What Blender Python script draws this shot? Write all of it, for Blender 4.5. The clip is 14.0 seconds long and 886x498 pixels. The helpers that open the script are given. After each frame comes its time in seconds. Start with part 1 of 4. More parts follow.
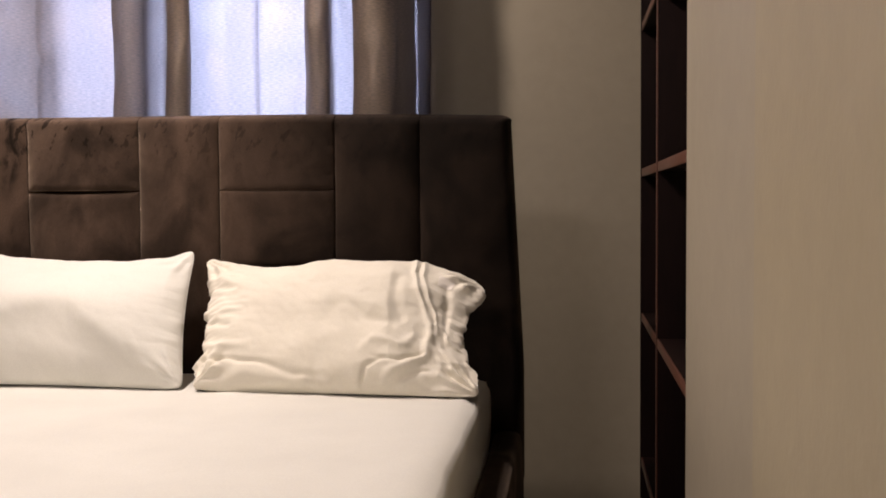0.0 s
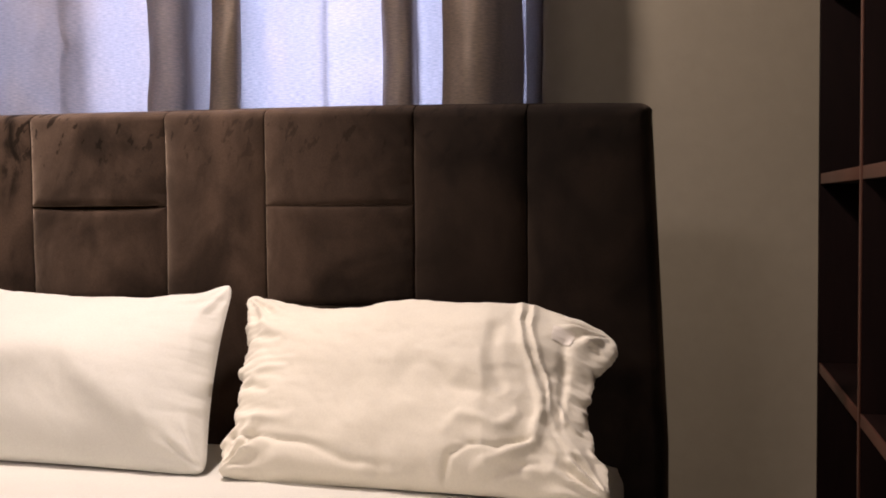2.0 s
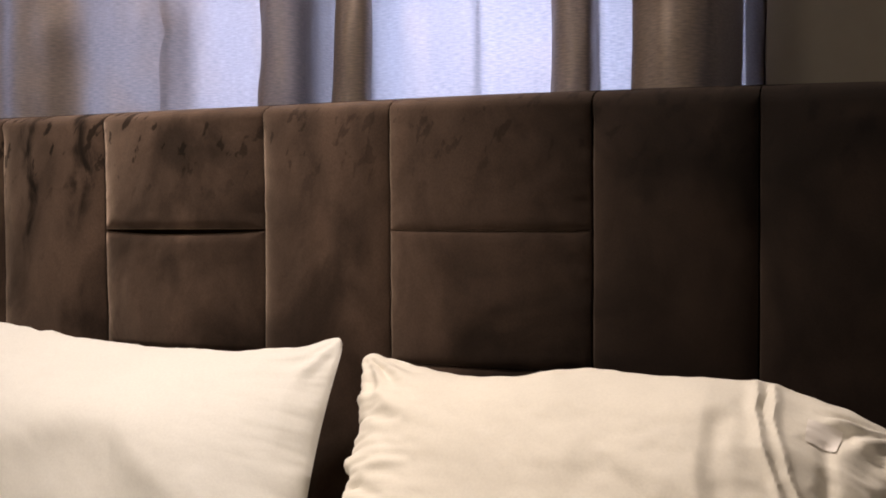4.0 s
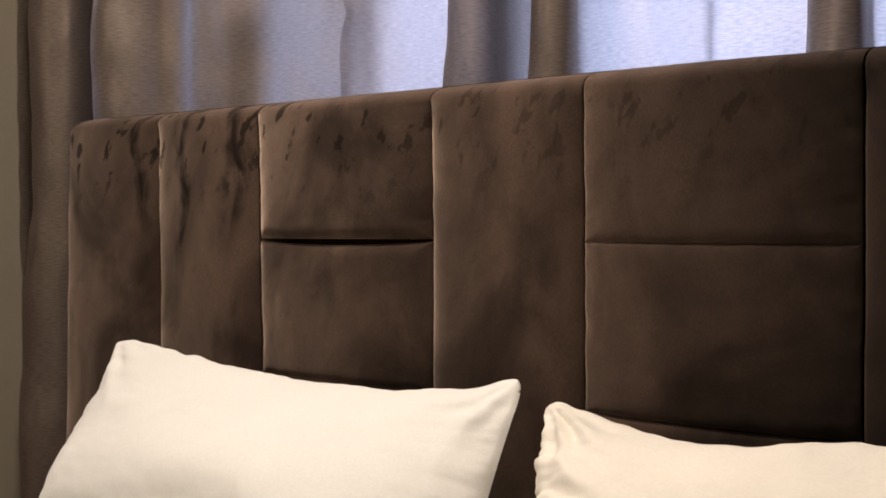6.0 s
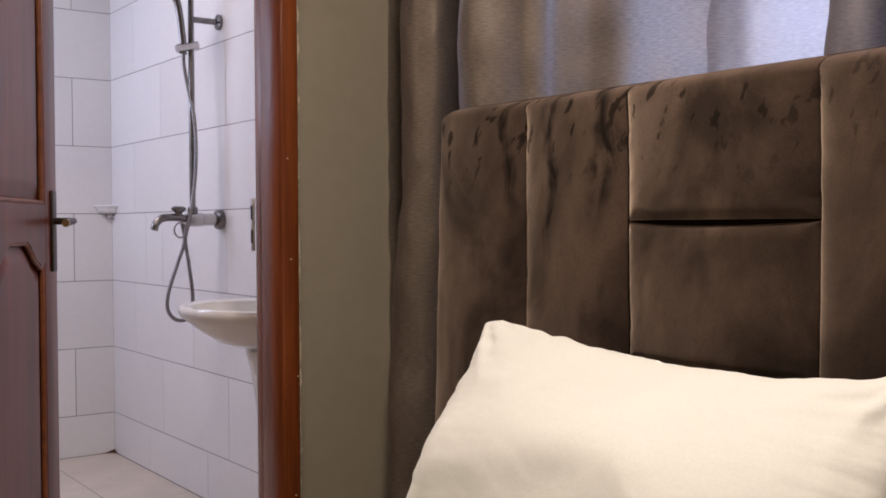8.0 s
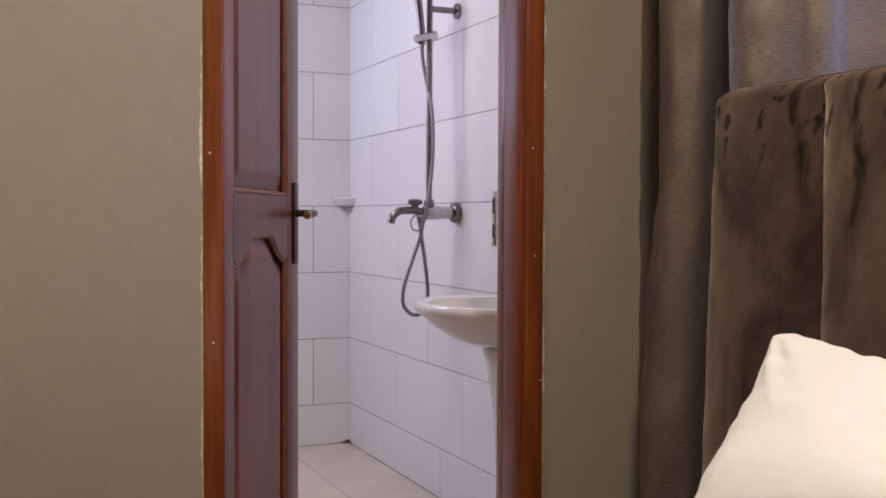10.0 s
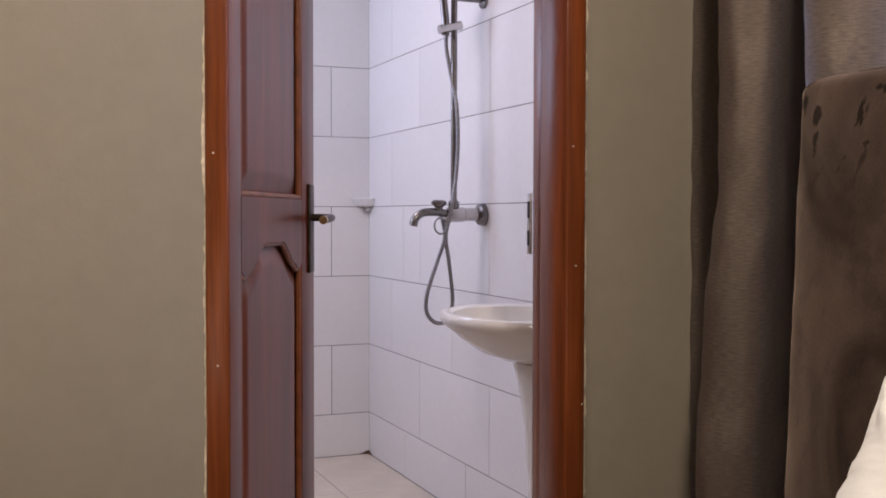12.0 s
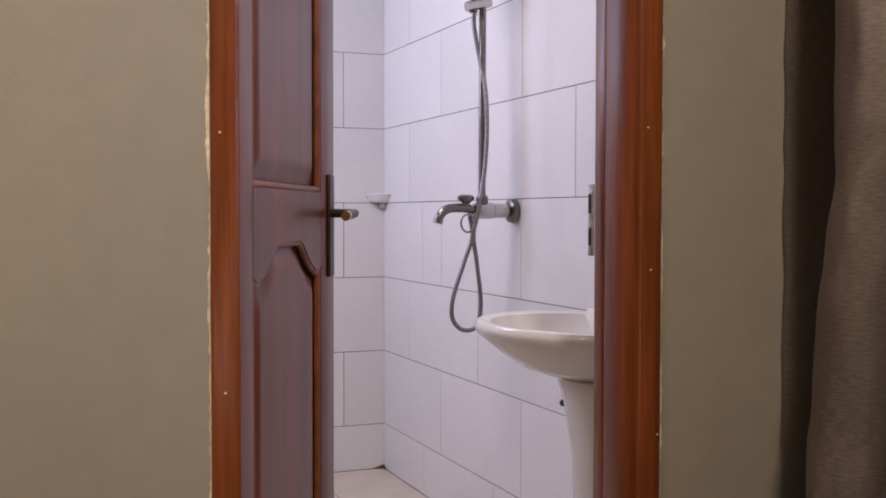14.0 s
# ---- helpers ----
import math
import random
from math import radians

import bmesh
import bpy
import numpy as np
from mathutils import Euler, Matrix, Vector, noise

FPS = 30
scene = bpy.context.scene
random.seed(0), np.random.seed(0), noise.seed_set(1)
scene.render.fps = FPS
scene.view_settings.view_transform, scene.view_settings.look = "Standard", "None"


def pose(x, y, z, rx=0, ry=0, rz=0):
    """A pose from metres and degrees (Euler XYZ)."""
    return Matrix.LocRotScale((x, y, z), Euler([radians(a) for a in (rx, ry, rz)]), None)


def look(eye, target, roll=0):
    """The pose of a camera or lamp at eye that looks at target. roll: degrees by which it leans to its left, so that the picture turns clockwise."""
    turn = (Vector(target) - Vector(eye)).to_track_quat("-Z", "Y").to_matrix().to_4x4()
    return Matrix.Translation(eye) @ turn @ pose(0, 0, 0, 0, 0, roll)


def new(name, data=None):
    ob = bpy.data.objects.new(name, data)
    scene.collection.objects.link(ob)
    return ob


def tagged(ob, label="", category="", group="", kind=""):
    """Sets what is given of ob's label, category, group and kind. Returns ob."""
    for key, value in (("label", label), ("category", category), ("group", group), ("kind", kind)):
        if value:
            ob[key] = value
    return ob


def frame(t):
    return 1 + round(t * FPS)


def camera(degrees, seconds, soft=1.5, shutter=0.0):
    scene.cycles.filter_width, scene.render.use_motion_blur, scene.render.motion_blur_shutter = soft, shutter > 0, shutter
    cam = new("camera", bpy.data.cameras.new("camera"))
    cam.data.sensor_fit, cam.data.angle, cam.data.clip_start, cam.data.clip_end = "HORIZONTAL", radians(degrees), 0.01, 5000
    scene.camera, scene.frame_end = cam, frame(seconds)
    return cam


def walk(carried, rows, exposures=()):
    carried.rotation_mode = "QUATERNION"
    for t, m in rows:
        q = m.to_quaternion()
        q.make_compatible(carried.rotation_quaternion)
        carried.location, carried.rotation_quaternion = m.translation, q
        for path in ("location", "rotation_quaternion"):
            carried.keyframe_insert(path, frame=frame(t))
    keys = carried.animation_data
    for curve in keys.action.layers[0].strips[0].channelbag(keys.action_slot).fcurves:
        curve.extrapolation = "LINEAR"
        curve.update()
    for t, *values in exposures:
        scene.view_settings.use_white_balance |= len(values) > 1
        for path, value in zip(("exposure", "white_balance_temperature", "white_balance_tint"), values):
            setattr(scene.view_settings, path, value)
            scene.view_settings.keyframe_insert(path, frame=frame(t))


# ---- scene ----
cam = camera(45.8, 14.0, 1.8)
PATH = [
    (0, (-0.373, 1.026, 1.007), (-0.617, 3.009, 0.913), -0.4),
    (0.5, (-0.419, 1.229, 1.044), (-0.725, 3.203, 0.953), -0.4),
    (1, (-0.43, 1.366, 1.041), (-0.77, 3.335, 0.954), -0.4),
    (1.5, (-0.437, 1.503, 1.04), (-0.832, 3.462, 0.954), -0.5),
    (2, (-0.455, 1.653, 1.038), (-0.909, 3.598, 0.947), -0.5),
    (4.5, (-0.628, 2.283, 1.055), (-1.496, 4.084, 0.998), -0.3),
    (5, (-0.652, 2.39, 1.056), (-1.627, 4.136, 1.002), -0.3),
    (5.5, (-0.671, 2.452, 1.055), (-1.745, 4.139, 1.006), -0.3),
    (6, (-0.681, 2.479, 1.055), (-1.858, 4.095, 1.002), -0.4),
    (6.5, (-0.689, 2.475, 1.05), (-1.991, 3.992, 1.002), -0.3),
    (7, (-0.7, 2.475, 1.041), (-2.122, 3.88, 0.998), -0.3),
    (7.5, (-0.713, 2.473, 1.029), (-2.243, 3.76, 0.991), -0.3),
    (8, (-0.728, 2.467, 1.028), (-2.351, 3.634, 0.984), -0.3),
    (8.5, (-0.752, 2.47, 1.027), (-2.457, 3.515, 0.981), -0.5),
    (9, (-0.789, 2.472, 1.027), (-2.562, 3.397, 0.981), -0.4),
    (11.3, (-1.027, 2.548, 1.042), (-2.876, 3.31, 0.983), 0.3),
    (11.5, (-1.045, 2.548, 1.045), (-2.891, 3.316, 0.986), -0.0),
    (12, (-1.1, 2.574, 1.047), (-2.948, 3.337, 0.986), 0.1),
    (12.5, (-1.16, 2.589, 1.048), (-3.008, 3.351, 0.986), 0.1),
    (13, (-1.242, 2.601, 1.045), (-3.091, 3.363, 0.983), 0.1),
    (13.5, (-1.331, 2.615, 1.046), (-3.18, 3.376, 0.982), 0.1),
    (14, (-1.424, 2.625, 1.041), (-3.273, 3.385, 0.977), 0.1),
]
walk(cam, [(t, look(eye, target, roll)) for t, eye, target, roll in PATH],
     [(0.0, 0.12, 6480, 13), (2.2, 0.06, 6530, 16), (5.0, -0.08, 6500, 9), (9.2, -0.08, 6500, 10), (11.5, 0.02, 6420, 11), (14.0, 0.06, 6520, 12)])

# ---- world and lights ----
world = bpy.data.worlds.new("sky")
scene.world = world
world.use_nodes = True
wn = world.node_tree.nodes
sky = wn.new("ShaderNodeTexSky")
sky.sky_type, sky.sun_disc, sky.sun_elevation, sky.sun_rotation = "NISHITA", False, radians(40), radians(150)
world.node_tree.links.new(sky.outputs[0], wn["Background"].inputs["Color"])
wn["Background"].inputs["Strength"].default_value = 0.1


def area_lamp(name, m, sx, sy, watts, colour, shape="RECTANGLE"):
    d = bpy.data.lights.new(name, "AREA")
    d.shape, d.size, d.size_y, d.energy, d.color = shape, sx, sy, watts, colour
    ob = new(name, d)
    ob.matrix_world = m
    return ob


LAMP, LAMP_FILL = (-1.43, 3.02, 2.47), (-1.65, 0.9, 2.47)
area_lamp("bedroom_unseen_light", pose(*LAMP), 0.13, 0.13, 34, (1.0, 0.845, 0.74), "DISK")
# added fill light, out of view, to brighten the bed front and walls
area_lamp("bedroom_unseen_light", pose(*LAMP_FILL), 0.8, 0.8, 31, (1.0, 0.862, 0.795), "DISK")
area_lamp("bathroom_lamp_light", pose(-4.2, 3.0, 2.46), 0.5, 0.5, 14.5, (0.98, 0.875, 0.99), "DISK")
area_lamp("bathroom_daylight", pose(-5.05, 2.12, 1.9, 90), 0.76, 0.56, 17, (0.62, 0.69, 1.0))
area_lamp("window_daylight", pose(-1.395, 4.26, 1.575, -90), 1.05, 1.16, 33, (0.62, 0.68, 1.0))


# ---- materials ----
def material(name, base, rough=0.6, metal=0.0, dark=0.8, light=1.15, scale=(6, 6, 6), fine=None, bump=0.0,
             bump_scale=200.0, spec=0.5, sheen=0.0, hue=None, piece=0.0, coords="Object"):
    """A principled surface whose colour drifts at two scales, with fine relief."""
    mat = bpy.data.materials.new(name)
    mat.use_nodes = True
    nt = mat.node_tree
    p = nt.nodes["Principled BSDF"]
    link = nt.links.new
    tc = nt.nodes.new("ShaderNodeTexCoord")
    mp = nt.nodes.new("ShaderNodeMapping")
    mp.inputs["Scale"].default_value = scale
    link(tc.outputs[coords], mp.inputs["Vector"])
    big = nt.nodes.new("ShaderNodeTexNoise")
    big.inputs["Scale"].default_value, big.inputs["Detail"].default_value = 1.0, 5.0
    link(mp.outputs[0], big.inputs["Vector"])
    ramp = nt.nodes.new("ShaderNodeValToRGB")
    a, b = [c * dark for c in base], [min(1.0, c * light) for c in (hue or base)]
    ramp.color_ramp.elements[0].position, ramp.color_ramp.elements[1].position = 0.3, 0.7
    ramp.color_ramp.elements[0].color, ramp.color_ramp.elements[1].color = (*a, 1), (*b, 1)
    link(big.outputs["Fac"], ramp.inputs["Fac"])
    colour = ramp.outputs["Color"]
    if fine:
        mp2 = nt.nodes.new("ShaderNodeMapping")
        mp2.inputs["Scale"].default_value = fine[:3]
        link(tc.outputs[coords], mp2.inputs["Vector"])
        n2 = nt.nodes.new("ShaderNodeTexNoise")
        n2.inputs["Scale"].default_value, n2.inputs["Detail"].default_value = 1.0, 3.0
        link(mp2.outputs[0], n2.inputs["Vector"])
        mr = nt.nodes.new("ShaderNodeMapRange")
        mr.inputs["From Min"].default_value, mr.inputs["From Max"].default_value = 0.3, 0.7
        mr.inputs["To Min"].default_value, mr.inputs["To Max"].default_value = 1 - fine[3], 1 + fine[3]
        link(n2.outputs["Fac"], mr.inputs["Value"])
        mul = nt.nodes.new("ShaderNodeVectorMath")
        mul.operation = "MULTIPLY"
        link(colour, mul.inputs[0])
        link(mr.outputs[0], mul.inputs[1])
        colour = mul.outputs[0]
    if piece:
        info = nt.nodes.new("ShaderNodeObjectInfo")
        mr = nt.nodes.new("ShaderNodeMapRange")
        mr.inputs["To Min"].default_value, mr.inputs["To Max"].default_value = 1 - piece, 1 + piece
        link(info.outputs["Random"], mr.inputs["Value"])
        mul = nt.nodes.new("ShaderNodeVectorMath")
        mul.operation = "MULTIPLY"
        link(colour, mul.inputs[0])
        link(mr.outputs[0], mul.inputs[1])
        colour = mul.outputs[0]
    link(colour, p.inputs["Base Color"])
    p.inputs["Roughness"].default_value, p.inputs["Metallic"].default_value = rough, metal
    p.inputs["Specular IOR Level"].default_value = spec
    p.inputs["Sheen Weight"].default_value = sheen
    if bump:
        n3 = nt.nodes.new("ShaderNodeTexNoise")
        n3.inputs["Scale"].default_value, n3.inputs["Detail"].default_value = bump_scale, 4.0
        link(tc.outputs[coords], n3.inputs["Vector"])
        bm_ = nt.nodes.new("ShaderNodeBump")
        bm_.inputs["Strength"].default_value, bm_.inputs["Distance"].default_value = bump, 0.002
        link(n3.outputs["Fac"], bm_.inputs["Height"])
        link(bm_.outputs[0], p.inputs["Normal"])
    return mat


PAINT = material("olive_grey_paint", (0.30, 0.263, 0.196), 0.55, dark=0.93, light=1.06, scale=(1.5, 1.5, 1.5), fine=(30, 30, 30, 0.03), bump=0.15, bump_scale=120)
CEIL = material("white_ceiling_paint", (0.75, 0.74, 0.70), 0.8, dark=0.95, light=1.03, bump=0.1)
LINEN = material("white_cotton", (0.70, 0.695, 0.648), 0.85, dark=0.95, light=1.04, scale=(5, 5, 5), fine=(300, 300, 300, 0.03), bump=0.12, bump_scale=420, spec=0.2, sheen=0.1)
CREAM = material("cream_cotton", (0.745, 0.71, 0.62), 0.85, dark=0.92, light=1.05, scale=(6, 6, 6), fine=(300, 300, 300, 0.03), bump=0.15, bump_scale=380, spec=0.2, sheen=0.1)
MAHOGANY = material("mahogany_varnish", (0.16, 0.035, 0.014), 0.33, dark=0.62, light=1.45, scale=(14, 14, 1.6), fine=(160, 160, 5, 0.16), bump=0.08, bump_scale=90)
TRIMWOOD = material("orange_brown_varnish", (0.20, 0.052, 0.014), 0.22, dark=0.65, light=1.4, scale=(18, 18, 1.4), fine=(170, 170, 6, 0.18), bump=0.08, bump_scale=90)
PALEWOOD = material("pale_moulding_wood", (0.25, 0.08, 0.03), 0.4, dark=0.7, light=1.3, scale=(20, 20, 20), fine=(200, 60, 60, 0.15))
# wall paint again for the pier, with warmer light put into its colour
LITPAINT = material("warm_lit_olive_paint", (0.315, 0.268, 0.178), 0.55, dark=0.93, light=1.06, scale=(1.5, 1.5, 1.5), fine=(30, 30, 30, 0.03), bump=0.15, bump_scale=120)
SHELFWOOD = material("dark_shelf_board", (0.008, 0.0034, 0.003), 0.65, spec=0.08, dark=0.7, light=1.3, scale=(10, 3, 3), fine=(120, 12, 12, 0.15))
EDGEWOOD = material("shelf_edge_band", (0.09, 0.034, 0.021), 0.42, dark=0.8, light=1.2, scale=(10, 4, 4))
TILE = material("white_glazed_tile", (0.73, 0.71, 0.70), 0.16, dark=0.98, light=1.02, scale=(3, 3, 3), fine=(40, 40, 40, 0.015), piece=0.03)
FLOORTILE = material("cream_floor_tile", (0.62, 0.535, 0.44), 0.3, dark=0.9, light=1.06, scale=(7, 7, 7), piece=0.03)
GROUT = material("dark_grey_grout", (0.14, 0.125, 0.12), 0.9, dark=0.7, light=1.3, scale=(9, 9, 9), bump=0.3)
RUST = material("rusty_grout_dirt", (0.13, 0.06, 0.035), 0.9, dark=0.6, light=1.4, scale=(80, 80, 80))
CERAMIC = material("white_ceramic", (0.84, 0.81, 0.75), 0.1, dark=0.99, light=1.01, spec=0.6)
STEEL = material("brushed_steel", (0.22, 0.205, 0.2), 0.26, metal=1.0, dark=0.8, light=1.15, scale=(40, 40, 40))
CHROME = material("polished_chrome", (0.55, 0.53, 0.52), 0.14, metal=1.0, dark=0.9, light=1.05)
WORNSTEEL = material("scratched_pale_steel", (0.62, 0.6, 0.58), 0.45, metal=0.8, dark=0.7, light=1.2, scale=(90, 90, 90))
HOSE = material("grey_metal_hose", (0.27, 0.26, 0.27), 0.38, metal=0.9, dark=0.8, light=1.2, scale=(60, 60, 300))
BRONZE = material("dark_bronze", (0.07, 0.05, 0.038), 0.38, metal=0.8, dark=0.8, light=1.3, scale=(40, 40, 40))
BRASS = material("worn_brass", (0.55, 0.42, 0.22), 0.3, metal=1.0)
PLASTER = material("bare_plaster", (0.72, 0.62, 0.45), 0.9, dark=0.6, light=1.25, scale=(60, 60, 60), bump=0.5)
PALEGLASS = material("pale_pressed_glass", (0.8, 0.8, 0.79), 0.12, dark=0.97, light=1.03)
WHITEPLASTIC = material("white_plastic", (0.8, 0.8, 0.78), 0.4, dark=0.97, light=1.02)
LABELWHITE = material("woven_label", (0.82, 0.78, 0.72), 0.7, dark=0.95, light=1.04)
DARKMETAL = material("black_valve_metal", (0.03, 0.028, 0.028), 0.4, metal=0.5)
WOODFLOOR = material("brown_floor_tile", (0.30, 0.22, 0.16), 0.35, dark=0.8, light=1.2, scale=(4, 4, 4), piece=0.05)


def glass_material(name, tint=(0.95, 0.97, 0.97), rough=0.03):
    mat = bpy.data.materials.new(name)
    mat.use_nodes = True
    p = mat.node_tree.nodes["Principled BSDF"]
    p.inputs["Base Color"].default_value = (*tint, 1)
    p.inputs["Transmission Weight"].default_value, p.inputs["Roughness"].default_value, p.inputs["IOR"].default_value = 1.0, rough, 1.45
    return mat


GLASS = glass_material("clear_glass")


def curtain_material():
    """Slubbed taupe cloth with a soft gold thread that lets daylight through."""
    mat = bpy.data.materials.new("taupe_slub_cloth")
    mat.use_nodes = True
    nt = mat.node_tree
    link = nt.links.new
    p = nt.nodes["Principled BSDF"]
    out = nt.nodes["Material Output"]
    tc = nt.nodes.new("ShaderNodeTexCoord")

    def streak(scale, detail=3.0):
        mp = nt.nodes.new("ShaderNodeMapping")
        mp.inputs["Scale"].default_value = scale
        link(tc.outputs["UV"], mp.inputs["Vector"])
        n = nt.nodes.new("ShaderNodeTexNoise")
        n.inputs["Scale"].default_value, n.inputs["Detail"].default_value = 1.0, detail
        link(mp.outputs[0], n.inputs["Vector"])
        return n.outputs["Fac"]

    weft = streak((75, 460, 1), 4.0)
    warp = streak((300, 30, 1))
    mix = nt.nodes.new("ShaderNodeMath")
    mix.operation = "MULTIPLY_ADD"
    link(warp, mix.inputs[0])
    mix.inputs[1].default_value = 0.15
    link(weft, mix.inputs[2])
    ramp = nt.nodes.new("ShaderNodeValToRGB")
    e = ramp.color_ramp.elements
    e[0].position, e[1].position = 0.43, 0.77
    e[0].color, e[1].color = (0.105, 0.082, 0.066, 1), (0.255, 0.197, 0.146, 1)
    link(mix.outputs[0], ramp.inputs["Fac"])
    link(ramp.outputs[0], p.inputs["Base Color"])
    p.inputs["Roughness"].default_value = 0.45
    p.inputs["Metallic"].default_value = 0.5
    p.inputs["Anisotropic"].default_value = 0.0
    bump = nt.nodes.new("ShaderNodeBump")
    bump.inputs["Strength"].default_value, bump.inputs["Distance"].default_value = 0.2, 0.0006
    link(mix.outputs[0], bump.inputs["Height"])
    link(bump.outputs[0], p.inputs["Normal"])
    tr = nt.nodes.new("ShaderNodeBsdfTranslucent")
    ramp2 = nt.nodes.new("ShaderNodeValToRGB")
    f = ramp2.color_ramp.elements
    f[0].position, f[1].position = 0.5, 0.95
    f[0].color, f[1].color = (0.735, 0.715, 0.74, 1), (0.775, 0.755, 0.78, 1)
    link(mix.outputs[0], ramp2.inputs["Fac"])
    link(ramp2.outputs[0], tr.inputs["Color"])
    ms = nt.nodes.new("ShaderNodeMixShader")
    ms.inputs["Fac"].default_value = 0.195
    link(p.outputs[0], ms.inputs[1])
    link(tr.outputs[0], ms.inputs[2])
    link(ms.outputs[0], out.inputs["Surface"])
    return mat


CLOTH = curtain_material()


def velvet_material():
    """Brown velvet: pile brushed in soft blotches, with darker finger marks where it was stroked and a painted fall-off
    of light towards both ends.
    """
    mat = bpy.data.materials.new("brown_velvet")
    mat.use_nodes = True
    nt = mat.node_tree
    link = nt.links.new
    p = nt.nodes["Principled BSDF"]
    tc = nt.nodes.new("ShaderNodeTexCoord")

    def cloud(scale, detail, rough, distortion, lo, hi, to0, to1, lean=0.0):
        mp = nt.nodes.new("ShaderNodeMapping")
        mp.inputs["Scale"].default_value = scale
        slant = nt.nodes.new("ShaderNodeVectorRotate")
        slant.rotation_type = "Y_AXIS"
        slant.inputs["Angle"].default_value = lean
        link(tc.outputs["Object"], slant.inputs["Vector"])
        link(slant.outputs[0], mp.inputs["Vector"])
        n = nt.nodes.new("ShaderNodeTexNoise")
        n.inputs["Scale"].default_value, n.inputs["Detail"].default_value = 1.0, detail
        n.inputs["Roughness"].default_value, n.inputs["Distortion"].default_value = rough, distortion
        link(mp.outputs[0], n.inputs["Vector"])
        mr = nt.nodes.new("ShaderNodeMapRange")
        mr.interpolation_type = "SMOOTHSTEP"
        for k, v in (("From Min", lo), ("From Max", hi), ("To Min", to0), ("To Max", to1)):
            mr.inputs[k].default_value = v
        link(n.outputs["Fac"], mr.inputs["Value"])
        return mr.outputs[0]

    def times(a, b):
        m = nt.nodes.new("ShaderNodeMath")
        m.operation = "MULTIPLY"
        link(a, m.inputs[0])
        link(b, m.inputs[1])
        return m.outputs[0]

    nap_and_light = cloud((4.6, 3, 3.4), 4, 0.55, 1.0, 0.36, 0.64, 0.55, 1.45)
    brush = cloud((16, 4, 9), 4, 0.55, 1.2, 0.3, 0.7, 0.86, 1.14)
    marks = cloud((62, 3, 30), 3, 0.5, 0.3, 0.585, 0.65, 0.0, 1.0, -0.4)
    # stroked mostly along the top and at the end by the door
    xyz = nt.nodes.new("ShaderNodeSeparateXYZ")
    link(tc.outputs["Object"], xyz.inputs[0])

    def between(socket, lo, hi, to0, to1):
        mr = nt.nodes.new("ShaderNodeMapRange")
        mr.interpolation_type = "SMOOTHSTEP"
        for k, v in (("From Min", lo), ("From Max", hi), ("To Min", to0), ("To Max", to1)):
            mr.inputs[k].default_value = v
        link(socket, mr.inputs["Value"])
        return mr.outputs[0]

    where = times(between(xyz.outputs["Z"], 1.06, 1.16, 0.1, 0.75), between(xyz.outputs["X"], -1.75, -1.2, 1.0, 0.45))
    # fading light along the headboard put into colour and sheen, darkest at the free side
    nap_and_light = times(nap_and_light, between(xyz.outputs["X"], -1.34, -0.85, 1.42, 0.34))
    nap_and_light = times(nap_and_light, between(xyz.outputs["X"], -2.1, -1.6, 0.72, 1.05))
    # long ragged strokes down the second panel from the door, where the pile was brushed with a hand
    rag = cloud((34, 3, 13), 4, 0.6, 0.6, 0.34, 0.62, 0.0, 1.0)
    sway = cloud((5, 3, 7), 3, 0.5, 0.0, 0.2, 0.8, -0.03, 0.03)

    def hand_stroke(x, width, low, high):
        off = nt.nodes.new("ShaderNodeMath")
        off.operation = "ADD"
        link(xyz.outputs["X"], off.inputs[0])
        link(sway, off.inputs[1])
        dist = nt.nodes.new("ShaderNodeMath")
        dist.operation = "SUBTRACT"
        link(off.outputs[0], dist.inputs[0])
        dist.inputs[1].default_value = x
        size = nt.nodes.new("ShaderNodeMath")
        size.operation = "ABSOLUTE"
        link(dist.outputs[0], size.inputs[0])
        core = between(size.outputs[0], 0.25 * width, width, 1.0, 0.0)
        return times(times(core, rag), between(xyz.outputs["Z"], low, high, 0.0, 0.85))

    strokes = hand_stroke(-1.842, 0.016, 0.93, 1.06)
    for other in (hand_stroke(-1.735, 0.03, 1.0, 1.09), hand_stroke(-1.925, 0.014, 1.0, 1.12)):
        m = nt.nodes.new("ShaderNodeMath")
        m.operation = "MAXIMUM"
        link(strokes, m.inputs[0])
        link(other, m.inputs[1])
        strokes = m.outputs[0]
    pile = cloud((420, 420, 300), 2, 0.5, 0.0, 0.3, 0.7, 0.9, 1.1)
    inv = nt.nodes.new("ShaderNodeMath")
    inv.operation = "SUBTRACT"
    inv.inputs[0].default_value = 1.0
    both = nt.nodes.new("ShaderNodeMath")
    both.operation = "MAXIMUM"
    link(times(marks, where), both.inputs[0])
    link(strokes, both.inputs[1])
    link(both.outputs[0], inv.inputs[1])
    f = times(times(times(nap_and_light, brush), pile), inv.outputs[0])
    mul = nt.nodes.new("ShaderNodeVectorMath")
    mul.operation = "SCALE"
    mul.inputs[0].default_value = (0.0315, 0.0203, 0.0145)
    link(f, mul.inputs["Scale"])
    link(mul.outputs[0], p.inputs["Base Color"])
    p.inputs["Roughness"].default_value, p.inputs["Specular IOR Level"].default_value = 0.9, 0.1
    p.inputs["Sheen Roughness"].default_value = 0.42
    p.inputs["Sheen Tint"].default_value = (0.93, 0.72, 0.56, 1)
    sw = nt.nodes.new("ShaderNodeMath")
    sw.operation = "MULTIPLY"
    sw.inputs[1].default_value = 0.36
    link(times(nap_and_light, inv.outputs[0]), sw.inputs[0])
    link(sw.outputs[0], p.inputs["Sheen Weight"])
